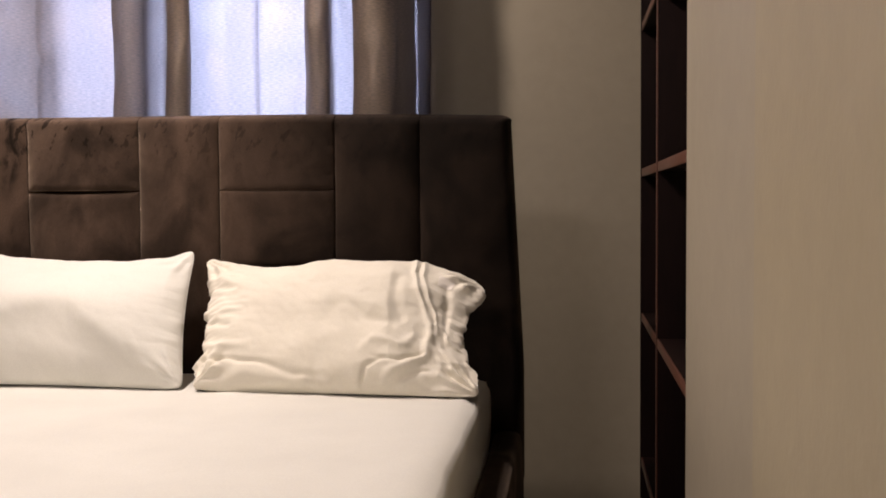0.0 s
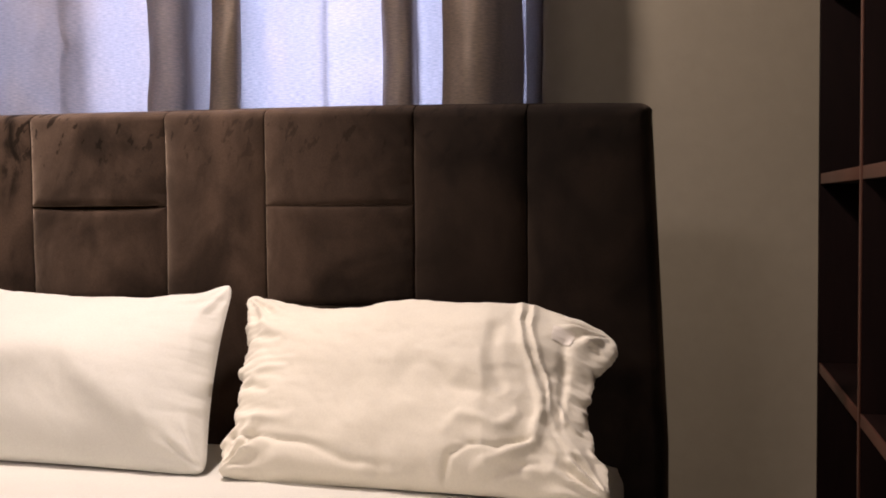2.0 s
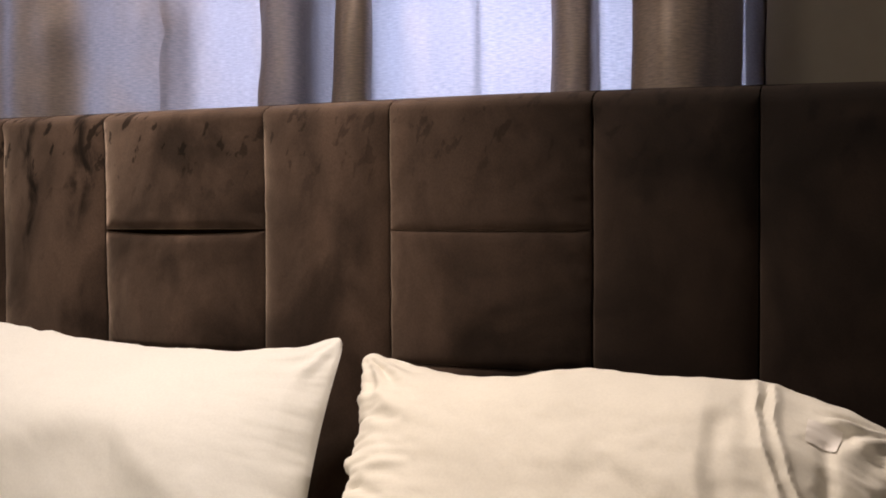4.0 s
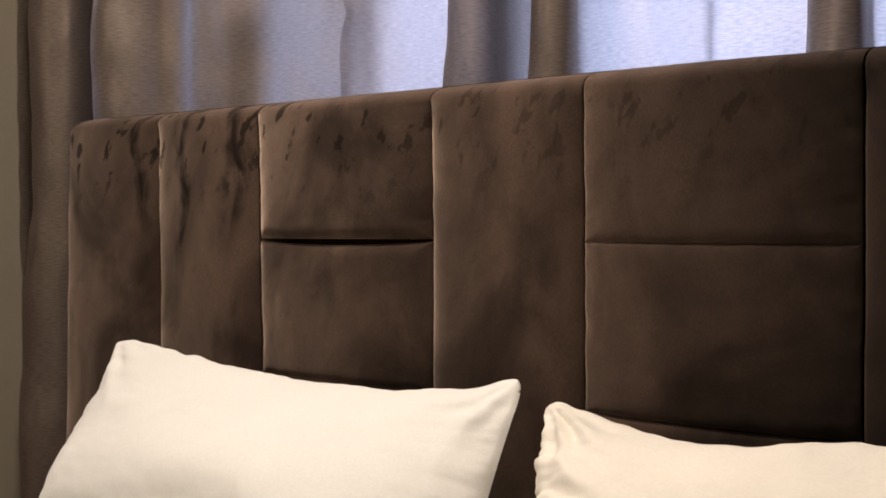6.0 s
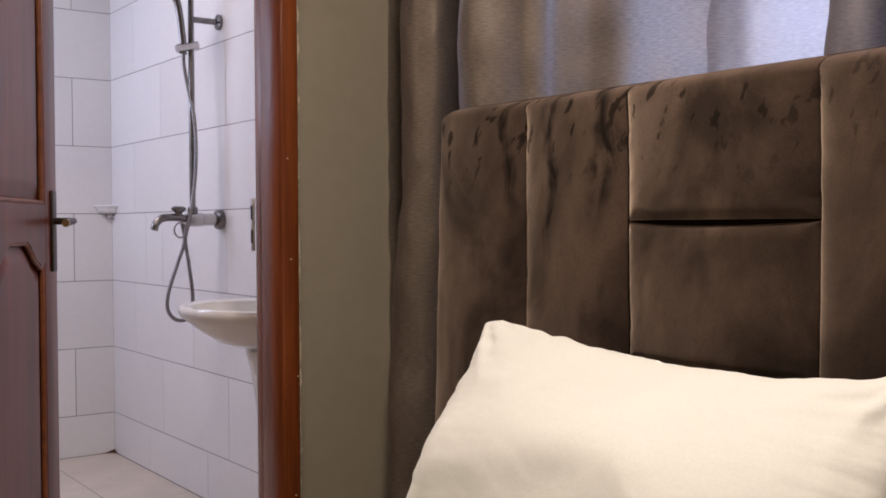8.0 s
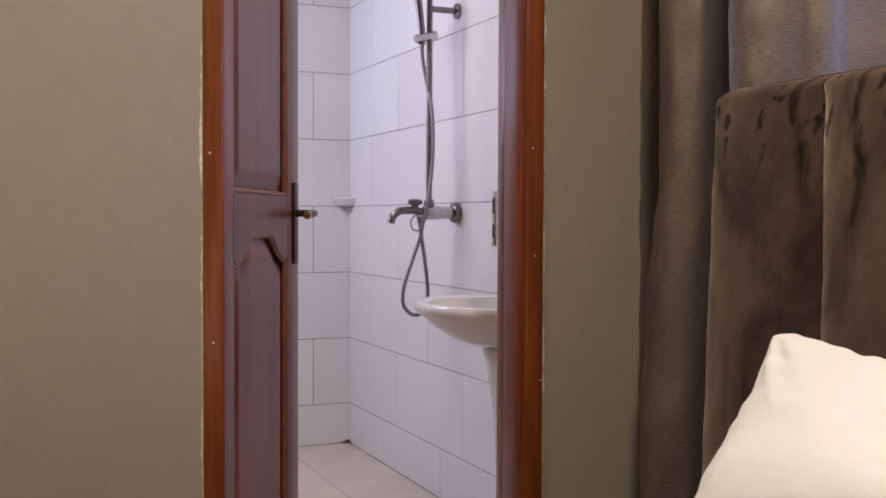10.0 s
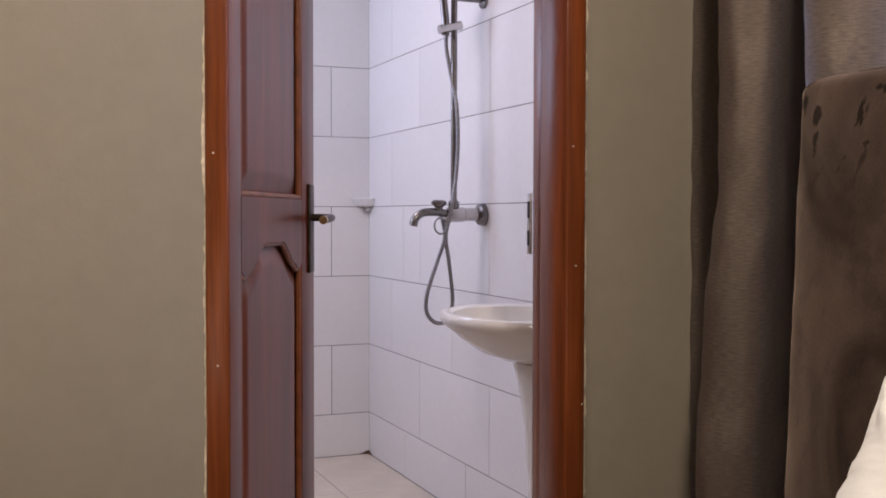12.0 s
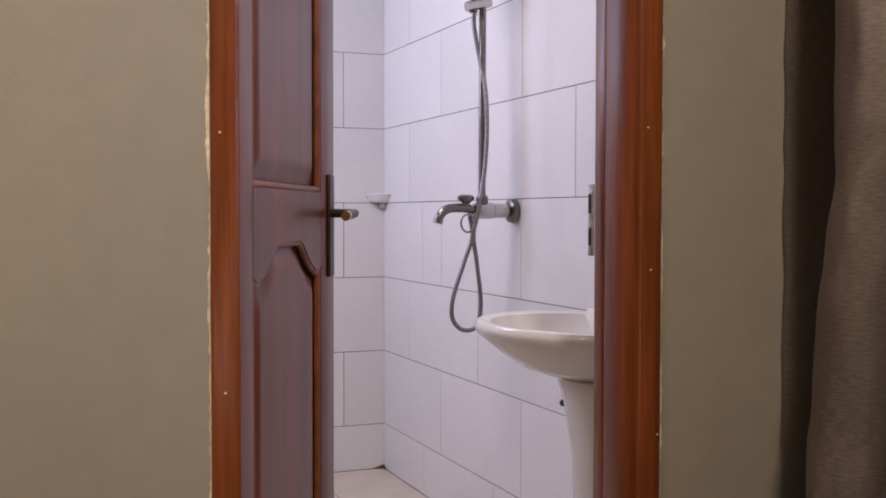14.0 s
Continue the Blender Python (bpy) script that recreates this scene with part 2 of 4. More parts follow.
    bump = nt.nodes.new("ShaderNodeBump")
    bump.inputs["Strength"].default_value, bump.inputs["Distance"].default_value = 0.25, 0.0015
    link(times(pile, brush), bump.inputs["Height"])
    link(bump.outputs[0], p.inputs["Normal"])
    return mat


VELVET = velvet_material()


# ---- building helpers ----
def mesh_of(name, bm, mat, smooth=True):
    me = bpy.data.meshes.new(name)
    bmesh.ops.recalc_face_normals(bm, faces=bm.faces)
    bm.to_mesh(me)
    bm.free()
    me.materials.append(mat)
    if smooth:
        me.polygons.foreach_set("use_smooth", [True] * len(me.polygons))
        me.set_sharp_from_angle(angle=radians(42))
    return me


def part(name, bm, mat, parent=None, label="", smooth=True):
    ob = new(name, mesh_of(name, bm, mat, smooth))
    ob.parent = parent
    if label:
        ob["label"] = label
    return ob


def thing(name, label, category, group=""):
    return tagged(new(name), label, category, group)


def setting(name, bm, mat, smooth=False):
    return tagged(part(name, bm, mat, None, "", smooth), kind="structure")


def add_box(bm, lo, hi, bevel=0.0, segments=2):
    r = bmesh.ops.create_cube(bm, size=1.0)
    c = [(a + b) / 2 for a, b in zip(lo, hi)]
    for v in r["verts"]:
        v.co = Vector([c[i] + v.co[i] * (hi[i] - lo[i]) for i in range(3)])
    if bevel:
        edges = list({e for v in r["verts"] for e in v.link_edges})
        bmesh.ops.bevel(bm, geom=edges, offset=bevel, segments=segments, profile=0.5, affect="EDGES")
    return bm


def box(lo, hi, bevel=0.0, segments=2):
    return add_box(bmesh.new(), lo, hi, bevel, segments)


def boxes(*pairs):
    bm = bmesh.new()
    for lo, hi in pairs:
        add_box(bm, lo, hi)
    return bm


def sheet(nu, nv, f):
    """An open surface f(u, v), u and v in 0..1, with uvs."""
    bm = bmesh.new()
    g = [[bm.verts.new(f(i / nu, j / nv)) for j in range(nv + 1)] for i in range(nu + 1)]
    for i in range(nu):
        for j in range(nv):
            bm.faces.new((g[i][j], g[i + 1][j], g[i + 1][j + 1], g[i][j + 1]))
    return bm


def lathe(profile, m=Matrix(), n=40, sx=1.0, sy=1.0):
    """A turned form from (radius, height) pairs."""
    bm = bmesh.new()
    rings = []
    for r, h in profile:
        rings.append([bm.verts.new(m @ Vector((sx * r * math.cos(2 * math.pi * k / n), sy * r * math.sin(2 * math.pi * k / n), h))) for k in range(n)])
    for a, b in zip(rings, rings[1:]):
        for k in range(n):
            bm.faces.new((a[k], a[(k + 1) % n], b[(k + 1) % n], b[k]))
    bm.faces.new(rings[0][::-1])
    bm.faces.new(rings[-1])
    return bm


def spline(points, steps=8):
    """A smooth line through the points."""
    p = [Vector(q) for q in points]
    p = [p[0] * 2 - p[1]] + p + [p[-1] * 2 - p[-2]]
    out = []
    for i in range(1, len(p) - 2):
        for k in range(steps):
            t = k / steps
            out.append(0.5 * ((2 * p[i]) + (p[i + 1] - p[i - 1]) * t + (2 * p[i - 1] - 5 * p[i] + 4 * p[i + 1] - p[i + 2]) * t * t
                              + (3 * p[i] - p[i - 1] - 3 * p[i + 1] + p[i + 2]) * t ** 3))
    out.append(p[-2])
    return out


def tube(points, radius, n=12, steps=8, smooth_path=True, ribs=0.0):
    """A round bar along a line."""
    line = spline(points, steps) if smooth_path else [Vector(q) for q in points]
    bm = bmesh.new()
    side, rings = None, []
    for i, c in enumerate(line):
        d = (line[min(i + 1, len(line) - 1)] - line[max(i - 1, 0)]).normalized()
        if side is None:
            side = d.orthogonal().normalized()
        side = (side - d * side.dot(d)).normalized()
        up = d.cross(side)
        r = radius * (1 + ribs * (1 if i % 2 else -1))
        rings.append([bm.verts.new(c + (side * math.cos(a) + up * math.sin(a)) * r) for a in (2 * math.pi * k / n for k in range(n))])
    for a, b in zip(rings, rings[1:]):
        for k in range(n):
            bm.faces.new((a[k], a[(k + 1) % n], b[(k + 1) % n], b[k]))
    bm.faces.new(rings[0][::-1])
    bm.faces.new(rings[-1])
    return bm


def fbm(x, y, z, octaves=3):
    return noise.fractal(Vector((x, y, z)), 1.0, 2.0, octaves)


# ---- the shell ----
X_LEFT, X_RIGHT, Y_BACK, Y_FRONT, TOP = -2.85, -0.184, 4.05, -0.7, 2.55
BX, BY, BY_LEFT = -5.49, 4.035, 2.2   # bathroom faces
WIN = (-2.0, -0.90, 1.0, 2.15)        # window: x from, x to, z from, z to
DOOR = (2.872, 3.588, 2.09)           # doorway: y from, y to, top

wall_back = setting("wall_back", boxes(
    ((BX - 0.15, Y_BACK, -0.1), (WIN[0], Y_BACK + 0.15, TOP)), ((WIN[1], Y_BACK, -0.1), (0.6, Y_BACK + 0.15, TOP)),
    ((WIN[0], Y_BACK, -0.1), (WIN[1], Y_BACK + 0.15, WIN[2])), ((WIN[0], Y_BACK, WIN[3]), (WIN[1], Y_BACK + 0.15, TOP))), PAINT)
wall_left = setting("wall_left", boxes(
    ((X_LEFT - 0.15, Y_FRONT, -0.1), (X_LEFT, DOOR[0], TOP)), ((X_LEFT - 0.15, DOOR[1], -0.1), (X_LEFT, Y_BACK, TOP)),
    ((X_LEFT - 0.15, DOOR[0], DOOR[2]), (X_LEFT, DOOR[1], TOP))), PAINT)
wall_right = setting("wall_right", boxes(
    ((X_RIGHT, 2.0, -0.1), (0.6, 2.805, TOP)), ((X_RIGHT, 2.805, 2.32), (0.6, Y_BACK, TOP)), ((0.45, 2.805, -0.1), (0.6, Y_BACK, 2.32))), PAINT)
bm = box((X_RIGHT - 0.03, Y_FRONT, -0.1), (0.6, 2.0, TOP))
bmesh.ops.bevel(bm, geom=[e for e in bm.edges if all(abs(v.co.y - 2.0) < 1e-4 and v.co.x < 0 for v in e.verts)], offset=0.026, segments=6, affect="EDGES")
setting("wall_right_pier", bm, LITPAINT, True)
wall_front = setting("wall_front", box((X_LEFT - 0.15, Y_FRONT - 0.15, -0.1), (0.6, Y_FRONT, TOP)), PAINT)
ceiling = setting("ceiling", box((BX - 0.15, Y_FRONT - 0.15, TOP), (0.6, Y_BACK + 0.15, TOP + 0.12)), CEIL)
floor = setting("floor", box((X_LEFT - 0.15, Y_FRONT, -0.1), (0.45, Y_BACK, -0.004)), GROUT)
bath_floor = setting("floor_bathroom", box((BX, BY_LEFT, -0.1), (X_LEFT - 0.15, Y_BACK, -0.0007)), GROUT)
bath_back = setting("wall_bathroom_back", box((BX - 0.15, BY_LEFT - 0.15, -0.1), (BX - 0.0007, Y_BACK, TOP)), GROUT)
bath_side = setting("wall_bathroom_side", box((BX - 0.0007, BY + 0.0007, -0.0007), (X_LEFT - 0.15, Y_BACK, TOP)), GROUT)
setting("wall_bathroom_left", boxes(
    ((BX - 0.0007, BY_LEFT - 0.15, -0.1), (-5.45, BY_LEFT, TOP)), ((-4.65, BY_LEFT - 0.15, -0.1), (X_LEFT - 0.15, BY_LEFT, TOP)),
    ((-5.45, BY_LEFT - 0.15, -0.1), (-4.65, BY_LEFT, 1.6)), ((-5.45, BY_LEFT - 0.15, 2.2), (-4.65, BY_LEFT, TOP))), CEIL)

# window behind the curtains
window = tagged(new("window_1"), "white framed sliding window behind the curtains", "window", kind="structure")
for lo, hi in (((WIN[0], 4.09, WIN[2]), (WIN[0] + 0.045, 4.15, WIN[3])), ((WIN[1] - 0.045, 4.09, WIN[2]), (WIN[1], 4.15, WIN[3])),
               ((WIN[0] + 0.045, 4.09, WIN[2]), (WIN[1] - 0.045, 4.15, WIN[2] + 0.045)), ((WIN[0] + 0.045, 4.09, WIN[3] - 0.045), (WIN[1] - 0.045, 4.15, WIN[3]))):
    part("window_frame", box(lo, hi, 0.004), WHITEPLASTIC, window)
pane = part("pane", box((WIN[0] + 0.045, 4.117, WIN[2] + 0.045), (WIN[1] - 0.045, 4.123, WIN[3] - 0.045)), GLASS, window)
pane.visible_shadow = False


# ---- door frame and door ----
door_frame = tagged(new("door_frame_1"), "varnished red-brown hardwood door frame with worn edges", "door frame", kind="structure")


def post(y0, y1, rebate):
    """A frame post with a rebate for the leaf and a rounded face towards the bedroom."""
    bm = bmesh.new()
    inner = y1 if rebate > 0 else y0
    add_box(bm, (-2.952, y0, 0.0), (-2.842, y1, DOOR[2]), 0.006, 3)
    lo, hi = (y0, inner - 0.012) if rebate > 0 else (inner + 0.012, y1)
    add_box(bm, (-3.004, lo, 0.0), (-2.9525, hi, DOOR[2]), 0.003, 2)
    return bm


part("post", post(DOOR[0], 2.912, 1), TRIMWOOD, door_frame)
part("post", post(3.545, DOOR[1], -1), TRIMWOOD, door_frame)
part("head", box((-3.004, 2.912, 2.045), (-2.842, 3.545, DOOR[2]), 0.005), TRIMWOOD, door_frame)
strike = part("strike_plate", box((-3.0, 3.5425, 0.972), (-2.986, 3.5475, 1.095), 0.001), WORNSTEEL, door_frame, "scratched steel strike plate")
part("strike_hole", box((-2.997, 3.5412, 1.045), (-2.989, 3.5424, 1.078)), DARKMETAL, strike)
part("strike_hole", box((-2.997, 3.5412, 0.99), (-2.989, 3.5424, 1.02)), DARKMETAL, strike)


def ragged_edge(y, sign):
    """A torn line of bare plaster where the paint stops short of the frame."""
    bm = bmesh.new()
    rows = []
    n = 420
    for i in range(n + 1):
        z = 2.1 * i / n
        w = 0.0018 + 0.0055 * max(0.0, fbm(z * 9, y, 1.0) + 0.2) + 0.004 * max(0.0, fbm(z * 60, y, 4.0))
        d = 0.002 + 0.0035 * abs(fbm(z * 40, y, 7.0))
        rows.append([bm.verts.new(q) for q in ((X_LEFT + 0.0006, y, z), (X_LEFT + d, y + sign * w * 0.3, z), (X_LEFT + 0.0006, y + sign * w, z))])
    for a, b in zip(rows, rows[1:]):
        for k in range(2):
            bm.faces.new((a[k], a[k + 1], b[k + 1], b[k]))
    return bm


setting("trim_plaster_edge", ragged_edge(DOOR[0] + 0.0004, -1), PLASTER, True)
setting("trim_plaster_edge", ragged_edge(DOOR[1] - 0.0004, 1), PLASTER, True)

for y, z in ((3.559, 1.181), (3.581, 0.69), (3.566, 0.955), (2.884, 1.152), (3.574, 0.42), (2.89, 0.8)):
    part("paint_fleck", lathe([(0.0014, 0.0), (0.0019, 0.0006), (0.0008, 0.001)], pose(-2.8425, y, z, 0, 90), 8, 0.9, 1.1), PLASTER, door_frame)

# the leaf, hinged on the far post, standing open into the bathroom; built along +x from the hinge, room face at y = 0
LEAF_W, LEAF_T, LEAF_Z0, LEAF_Z1 = 0.618, 0.038, 0.01, 2.038
door = tagged(new("door_1"), "red-brown varnished panel door standing half open into the bathroom", "door", kind="structure")
door.matrix_world = pose(-2.955, 2.924, 0, 0, 0, 90 + 60)


def arch(x, x0, x1, low, high):
    """The swan-neck line of the lower panel's head."""
    t = (x - x0) / (x1 - x0)
    s = min(t, 1 - t) / 0.36
    if s < 0.33:
        return low - 0.012 * math.sin(math.pi * s / 0.33)
    s = min(1.0, (s - 0.33) / 0.67)
    return low + (high - low) * (3 * s * s - 2 * s ** 3)


P0, P1 = 0.092, 0.512
for name, lo, hi in (("stile", (0, 0, LEAF_Z0), (P0, LEAF_T, LEAF_Z1)), ("stile", (P1, 0, LEAF_Z0), (LEAF_W, LEAF_T, LEAF_Z1)),
                     ("rail", (P0, 0, LEAF_Z0), (P1, LEAF_T, 0.2)), ("rail", (P0, 0, 1.93), (P1, LEAF_T, LEAF_Z1))):
    part(name, box(lo, hi, 0.003), MAHOGANY, door)
bm = bmesh.new()
N = 48
loops = []
for i in range(N + 1):
    x = P0 + (P1 - P0) * i / N
    z = arch(x, P0, P1, 0.945, 0.995)
    loops.append([bm.verts.new(q) for q in ((x, 0, z), (x, 0, 1.085), (x, LEAF_T, 1.085), (x, LEAF_T, z))])
for a, b in zip(loops, loops[1:]):
    for k in range(4):
        bm.faces.new((a[k], b[k], b[(k + 1) % 4], a[(k + 1) % 4]))
bm.faces.new(loops[0])
bm.faces.new(loops[-1][::-1])
part("lock_rail", bm, MAHOGANY, door)


def door_panel(z0, z1, head):
    """A raised and fielded panel; head gives its top line."""
    def f(u, v):
        x = P0 + (P1 - P0) * u
        top = head(x)
        z = z0 + (top - z0) * v
        d = min(x - P0, P1 - x, z - z0, top - z)
        y = 0.016 if d < 0.012 else (0.016 - 0.011 * min(1.0, (d - 0.012) / 0.035))
        return (x, y, z)
    bm = sheet(70, 90, f)
    add_box(bm, (P0, 0.02, z0), (P1, 0.024, z1 - 0.06))
    return bm


part("panel", door_panel(1.085, 1.93, lambda x: 1.93), MAHOGANY, door)
part("panel", door_panel(0.2, 0.995, lambda x: arch(x, P0, P1, 0.945, 0.995)), MAHOGANY, door)
for z0, z1 in ((1.085, 1.93), (0.2, 0.945)):
    for x in (P0 + 0.005, P1 - 0.005):
        part("moulding", tube([(x, 0.0075, z0), (x, 0.0075, z1)], 0.0065, 10, 2, False), PALEWOOD, door)
part("moulding", tube([(P0, 0.0075, 1.09), (P1, 0.0075, 1.09)], 0.0065, 10, 2, False), PALEWOOD, door)
part("moulding", tube([(P0 + (P1 - P0) * i / 40, 0.0075, arch(P0 + (P1 - P0) * i / 40, P0, P1, 0.945, 0.995) - 0.003) for i in range(41)], 0.006, 10, 2, False), PALEWOOD, door)
for y, sgn in ((0.0, -1), (LEAF_T, 1)):
    plate = part("handle_plate", box((0.558, min(y, y + sgn * 0.007), 0.918), (0.596, max(y, y + sgn * 0.007), 1.122), 0.003, 3), BRONZE, door, "dark bronze lever handle plate")
    part("lever", tube([(0.577, y, 1.045), (0.577, y + sgn * 0.03, 1.045), (0.572, y + sgn * 0.052, 1.045), (0.545, y + sgn * 0.056, 1.044), (0.492, y + sgn * 0.056, 1.040)], 0.009, 12, 6), BRONZE, plate)
    part("lever_tip", tube([(0.494, y + sgn * 0.056, 1.040), (0.484, y + sgn * 0.056, 1.0395)], 0.0096, 12, 2, False), BRASS, plate, "worn brass lever tip")
    part("keyhole", lathe([(0.006, 0), (0.007, 0.004), (0.004, 0.006)], pose(0.577, y + sgn * 0.006, 0.965, 90 * -sgn * -1), 16), DARKMETAL, plate)

# ---- built-in shelves ----
shelf_unit = thing("built_in_shelves", "empty dark brown wooden built-in shelves with reddish edges", "shelving")
Y0, Y1, XF, XB = 2.808, 4.046, X_RIGHT + 0.004, 0.446
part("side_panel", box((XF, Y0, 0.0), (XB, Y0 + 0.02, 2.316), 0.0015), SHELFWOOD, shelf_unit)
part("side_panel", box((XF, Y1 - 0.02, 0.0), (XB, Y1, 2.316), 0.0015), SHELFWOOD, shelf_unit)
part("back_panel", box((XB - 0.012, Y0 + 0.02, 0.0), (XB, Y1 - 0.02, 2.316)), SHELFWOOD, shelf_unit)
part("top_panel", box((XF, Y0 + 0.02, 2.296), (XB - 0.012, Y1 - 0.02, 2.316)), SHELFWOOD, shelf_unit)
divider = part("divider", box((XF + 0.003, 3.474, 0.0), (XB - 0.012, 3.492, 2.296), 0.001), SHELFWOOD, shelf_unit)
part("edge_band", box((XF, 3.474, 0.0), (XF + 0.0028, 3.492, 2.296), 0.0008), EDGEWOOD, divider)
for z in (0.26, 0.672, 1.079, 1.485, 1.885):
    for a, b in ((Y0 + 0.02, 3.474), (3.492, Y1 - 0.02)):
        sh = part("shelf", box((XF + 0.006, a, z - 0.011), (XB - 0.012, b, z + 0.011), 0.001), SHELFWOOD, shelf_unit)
        part("edge_band", box((XF + 0.002, a, z - 0.011), (XF + 0.0058, b, z + 0.011), 0.0008), EDGEWOOD, sh, "lighter red-brown edge strip")

# ---- curtains ----
Z_CURT = (0.06, 2.36)


def curtain(name, profile, label, kink=None):
    line = spline([(x, y, 0) for x, y in profile], 7)
    run = [0.0]
    for a, b in zip(line, line[1:]):
        run.append(run[-1] + (b - a).length)
    n, m = len(line) - 1, 110
    z0, z1 = Z_CURT

    def place(i, v):
        c = line[i]
        z = z0 + (z1 - z0) * v
        open_ = 1.0 + 0.35 * (1 - v)
        slack = 0.2 + 0.8 * min(1.0, run[i] / 0.25)
        x = c.x + 0.006 * (1 - v) * math.sin(7 * run[i] + 2) + slack * (0.005 + 0.006 * (1 - v) ** 1.5) * fbm(run[i] * 3, z * 2.0, 2.0)
        y = 3.84 + (c.y - 3.84) * open_ + slack * (0.009 + 0.006 * (1 - v)) * fbm(run[i] * 6, z * 3.5, 5.0) + 0.005 * fbm(run[i] * 15, z * 10, 8.0)
        # the fold nearest the door spreads towards its foot
        if -2.72 < c.x < -2.47 and c.y < 3.87:
            x -= 0.02 * min(1.0, (3.87 - c.y) / 0.07) * min(1.0, max(0.0, (1.1 - z) / 0.4)) * min(1.0, (-2.47 - c.x) / 0.03 + 0.4)
        if kink and run[i] < 0.05:
            x += (0.05 - run[i]) / 0.05 * (kink[1] * math.exp(-((z - kink[0]) / 0.022) ** 2) + 0.006 * fbm(z * 7, 2.0, 9.0))
        return (x, min(y, 4.03), z)

    bm = bmesh.new()
    uv = bm.loops.layers.uv.new("UVMap")
    g = [[bm.verts.new(place(i, j / m)) for j in range(m + 1)] for i in range(n + 1)]
    for i in range(n):
        for j in range(m):
            f = bm.faces.new((g[i][j], g[i + 1][j], g[i + 1][j + 1], g[i][j + 1]))
            for loop, (a, b) in zip(f.loops, ((i, j), (i + 1, j), (i + 1, j + 1), (i, j + 1))):
                loop[uv].uv = (run[a], (z1 - z0) * b / m)
    ob = part(name, bm, CLOTH)
    return tagged(ob, label, "curtain", "window curtains")


left_profile = [(-2.835, 3.826), (-2.827, 3.87), (-2.80, 3.95), (-2.76, 4.0), (-2.71, 4.0), (-2.665, 3.95), (-2.64, 3.86), (-2.62, 3.78), (-2.596, 3.727), (-2.555, 3.702), (-2.512, 3.712),
                (-2.487, 3.742), (-2.512, 3.79), (-2.565, 3.85), (-2.59, 3.93), (-2.565, 4.0), (-2.50, 4.015), (-2.45, 3.98), (-2.41, 3.88), (-2.38, 3.78), (-2.355, 3.715), (-2.325, 3.683), (-2.285, 3.687),
                (-2.25, 3.72), (-2.23, 3.755), (-2.205, 3.775), (-2.17, 3.775), (-2.13, 3.80), (-2.08, 3.84), (-2.0, 3.855), (-1.93, 3.885), (-1.89, 3.93), (-1.86, 3.965), (-1.82, 3.97)]
# flat cloth between deep pleats that bulge into the room and narrow behind
right_profile = [(-1.848, 3.80), (-1.83, 3.818), (-1.79, 3.845), (-1.71, 3.855), (-1.66, 3.864), (-1.61, 3.870), (-1.574, 3.868), (-1.578, 3.852), (-1.612, 3.838), (-1.618, 3.80), (-1.597, 3.757), (-1.555, 3.73),
                 (-1.522, 3.737), (-1.512, 3.762), (-1.530, 3.81), (-1.555, 3.88), (-1.552, 3.94), (-1.52, 3.945), (-1.475, 3.95), (-1.472, 3.963), (-1.545, 3.970), (-1.548, 3.983), (-1.475, 3.990), (-1.458, 3.96),
                 (-1.463, 3.87), (-1.462, 3.79), (-1.45, 3.765), (-1.42, 3.752), (-1.392, 3.766), (-1.40, 3.80), (-1.44, 3.85), (-1.450, 3.88), (-1.42, 3.888),
                 (-1.36, 3.88), (-1.32, 3.878), (-1.25, 3.87), (-1.23, 3.888), (-1.13, 3.885), (-1.07, 3.888), (-1.036, 3.885), (-1.040, 3.872), (-1.085, 3.862), (-1.090, 3.82), (-1.066, 3.768), (-1.036, 3.752),
                 (-1.008, 3.763), (-1.008, 3.80), (-1.022, 3.86), (-1.018, 3.888), (-0.995, 3.893), (-0.965, 3.895), (-0.88, 3.903), (-0.815, 3.90), (-0.813, 3.886), (-0.88, 3.875), (-0.945, 3.868), (-0.957, 3.83),
                 (-0.948, 3.775), (-0.92, 3.742), (-0.87, 3.727), (-0.825, 3.742), (-0.806, 3.785), (-0.797, 3.88), (-0.785, 3.96), (-0.772, 4.02), (-0.780, 4.024), (-0.797, 3.96), (-0.812, 3.915)]
curtain("curtain", left_profile, "taupe slubbed curtain hanging in folds beside the door wall")
curtain("curtain", right_profile, "taupe slubbed curtain with daylight glowing through between deep pleats", (1.40, 0.014))
rod = thing("curtain_rod", "plain metal curtain rod above the window", "curtain rod")
part("rod", tube([(-2.845, 3.86, 2.365), (-0.75, 3.86, 2.365)], 0.012, 12, 2, False), STEEL, rod)
for x in (-2.78, -0.79):
    part("bracket", box((x - 0.01, 3.86, 2.36), (x + 0.01, Y_BACK, 2.38), 0.003), STEEL, rod)

# ---- bed ----
bed = thing("bed", "upholstered dark brown velvet bed with a panelled headboard", "bed")
BCX = -1.314


def hb_half(z):
    """Half the headboard's width, which spreads a little towards the floor."""
    return 0.806 + 0.03 * min(1.0, max(0.0, (1.21 - z) / 0.6))


def hb_top(x):
    end = max(0.0, 1 - (0.806 - abs(x - BCX)) / 0.03) if abs(x - BCX) < 0.806 else 1.0
    return 1.217 - (0.012 if x > BCX else -0.004) * ((x - BCX) / 0.8) ** 2 - 0.024 * (1 - math.sqrt(1 - end * end))


bm = box((BCX - 0.794, 3.474, 0.12), (BCX + 0.790, 3.575, 1.21))
bmesh.ops.subdivide_edges(bm, edges=[e for e in bm.edges if abs(e.verts[0].co.x - e.verts[1].co.x) > 0.1], cuts=24)
for v in bm.verts:
    if v.co.z > 1.2:
        v.co.z = hb_top(v.co.x) - 0.003
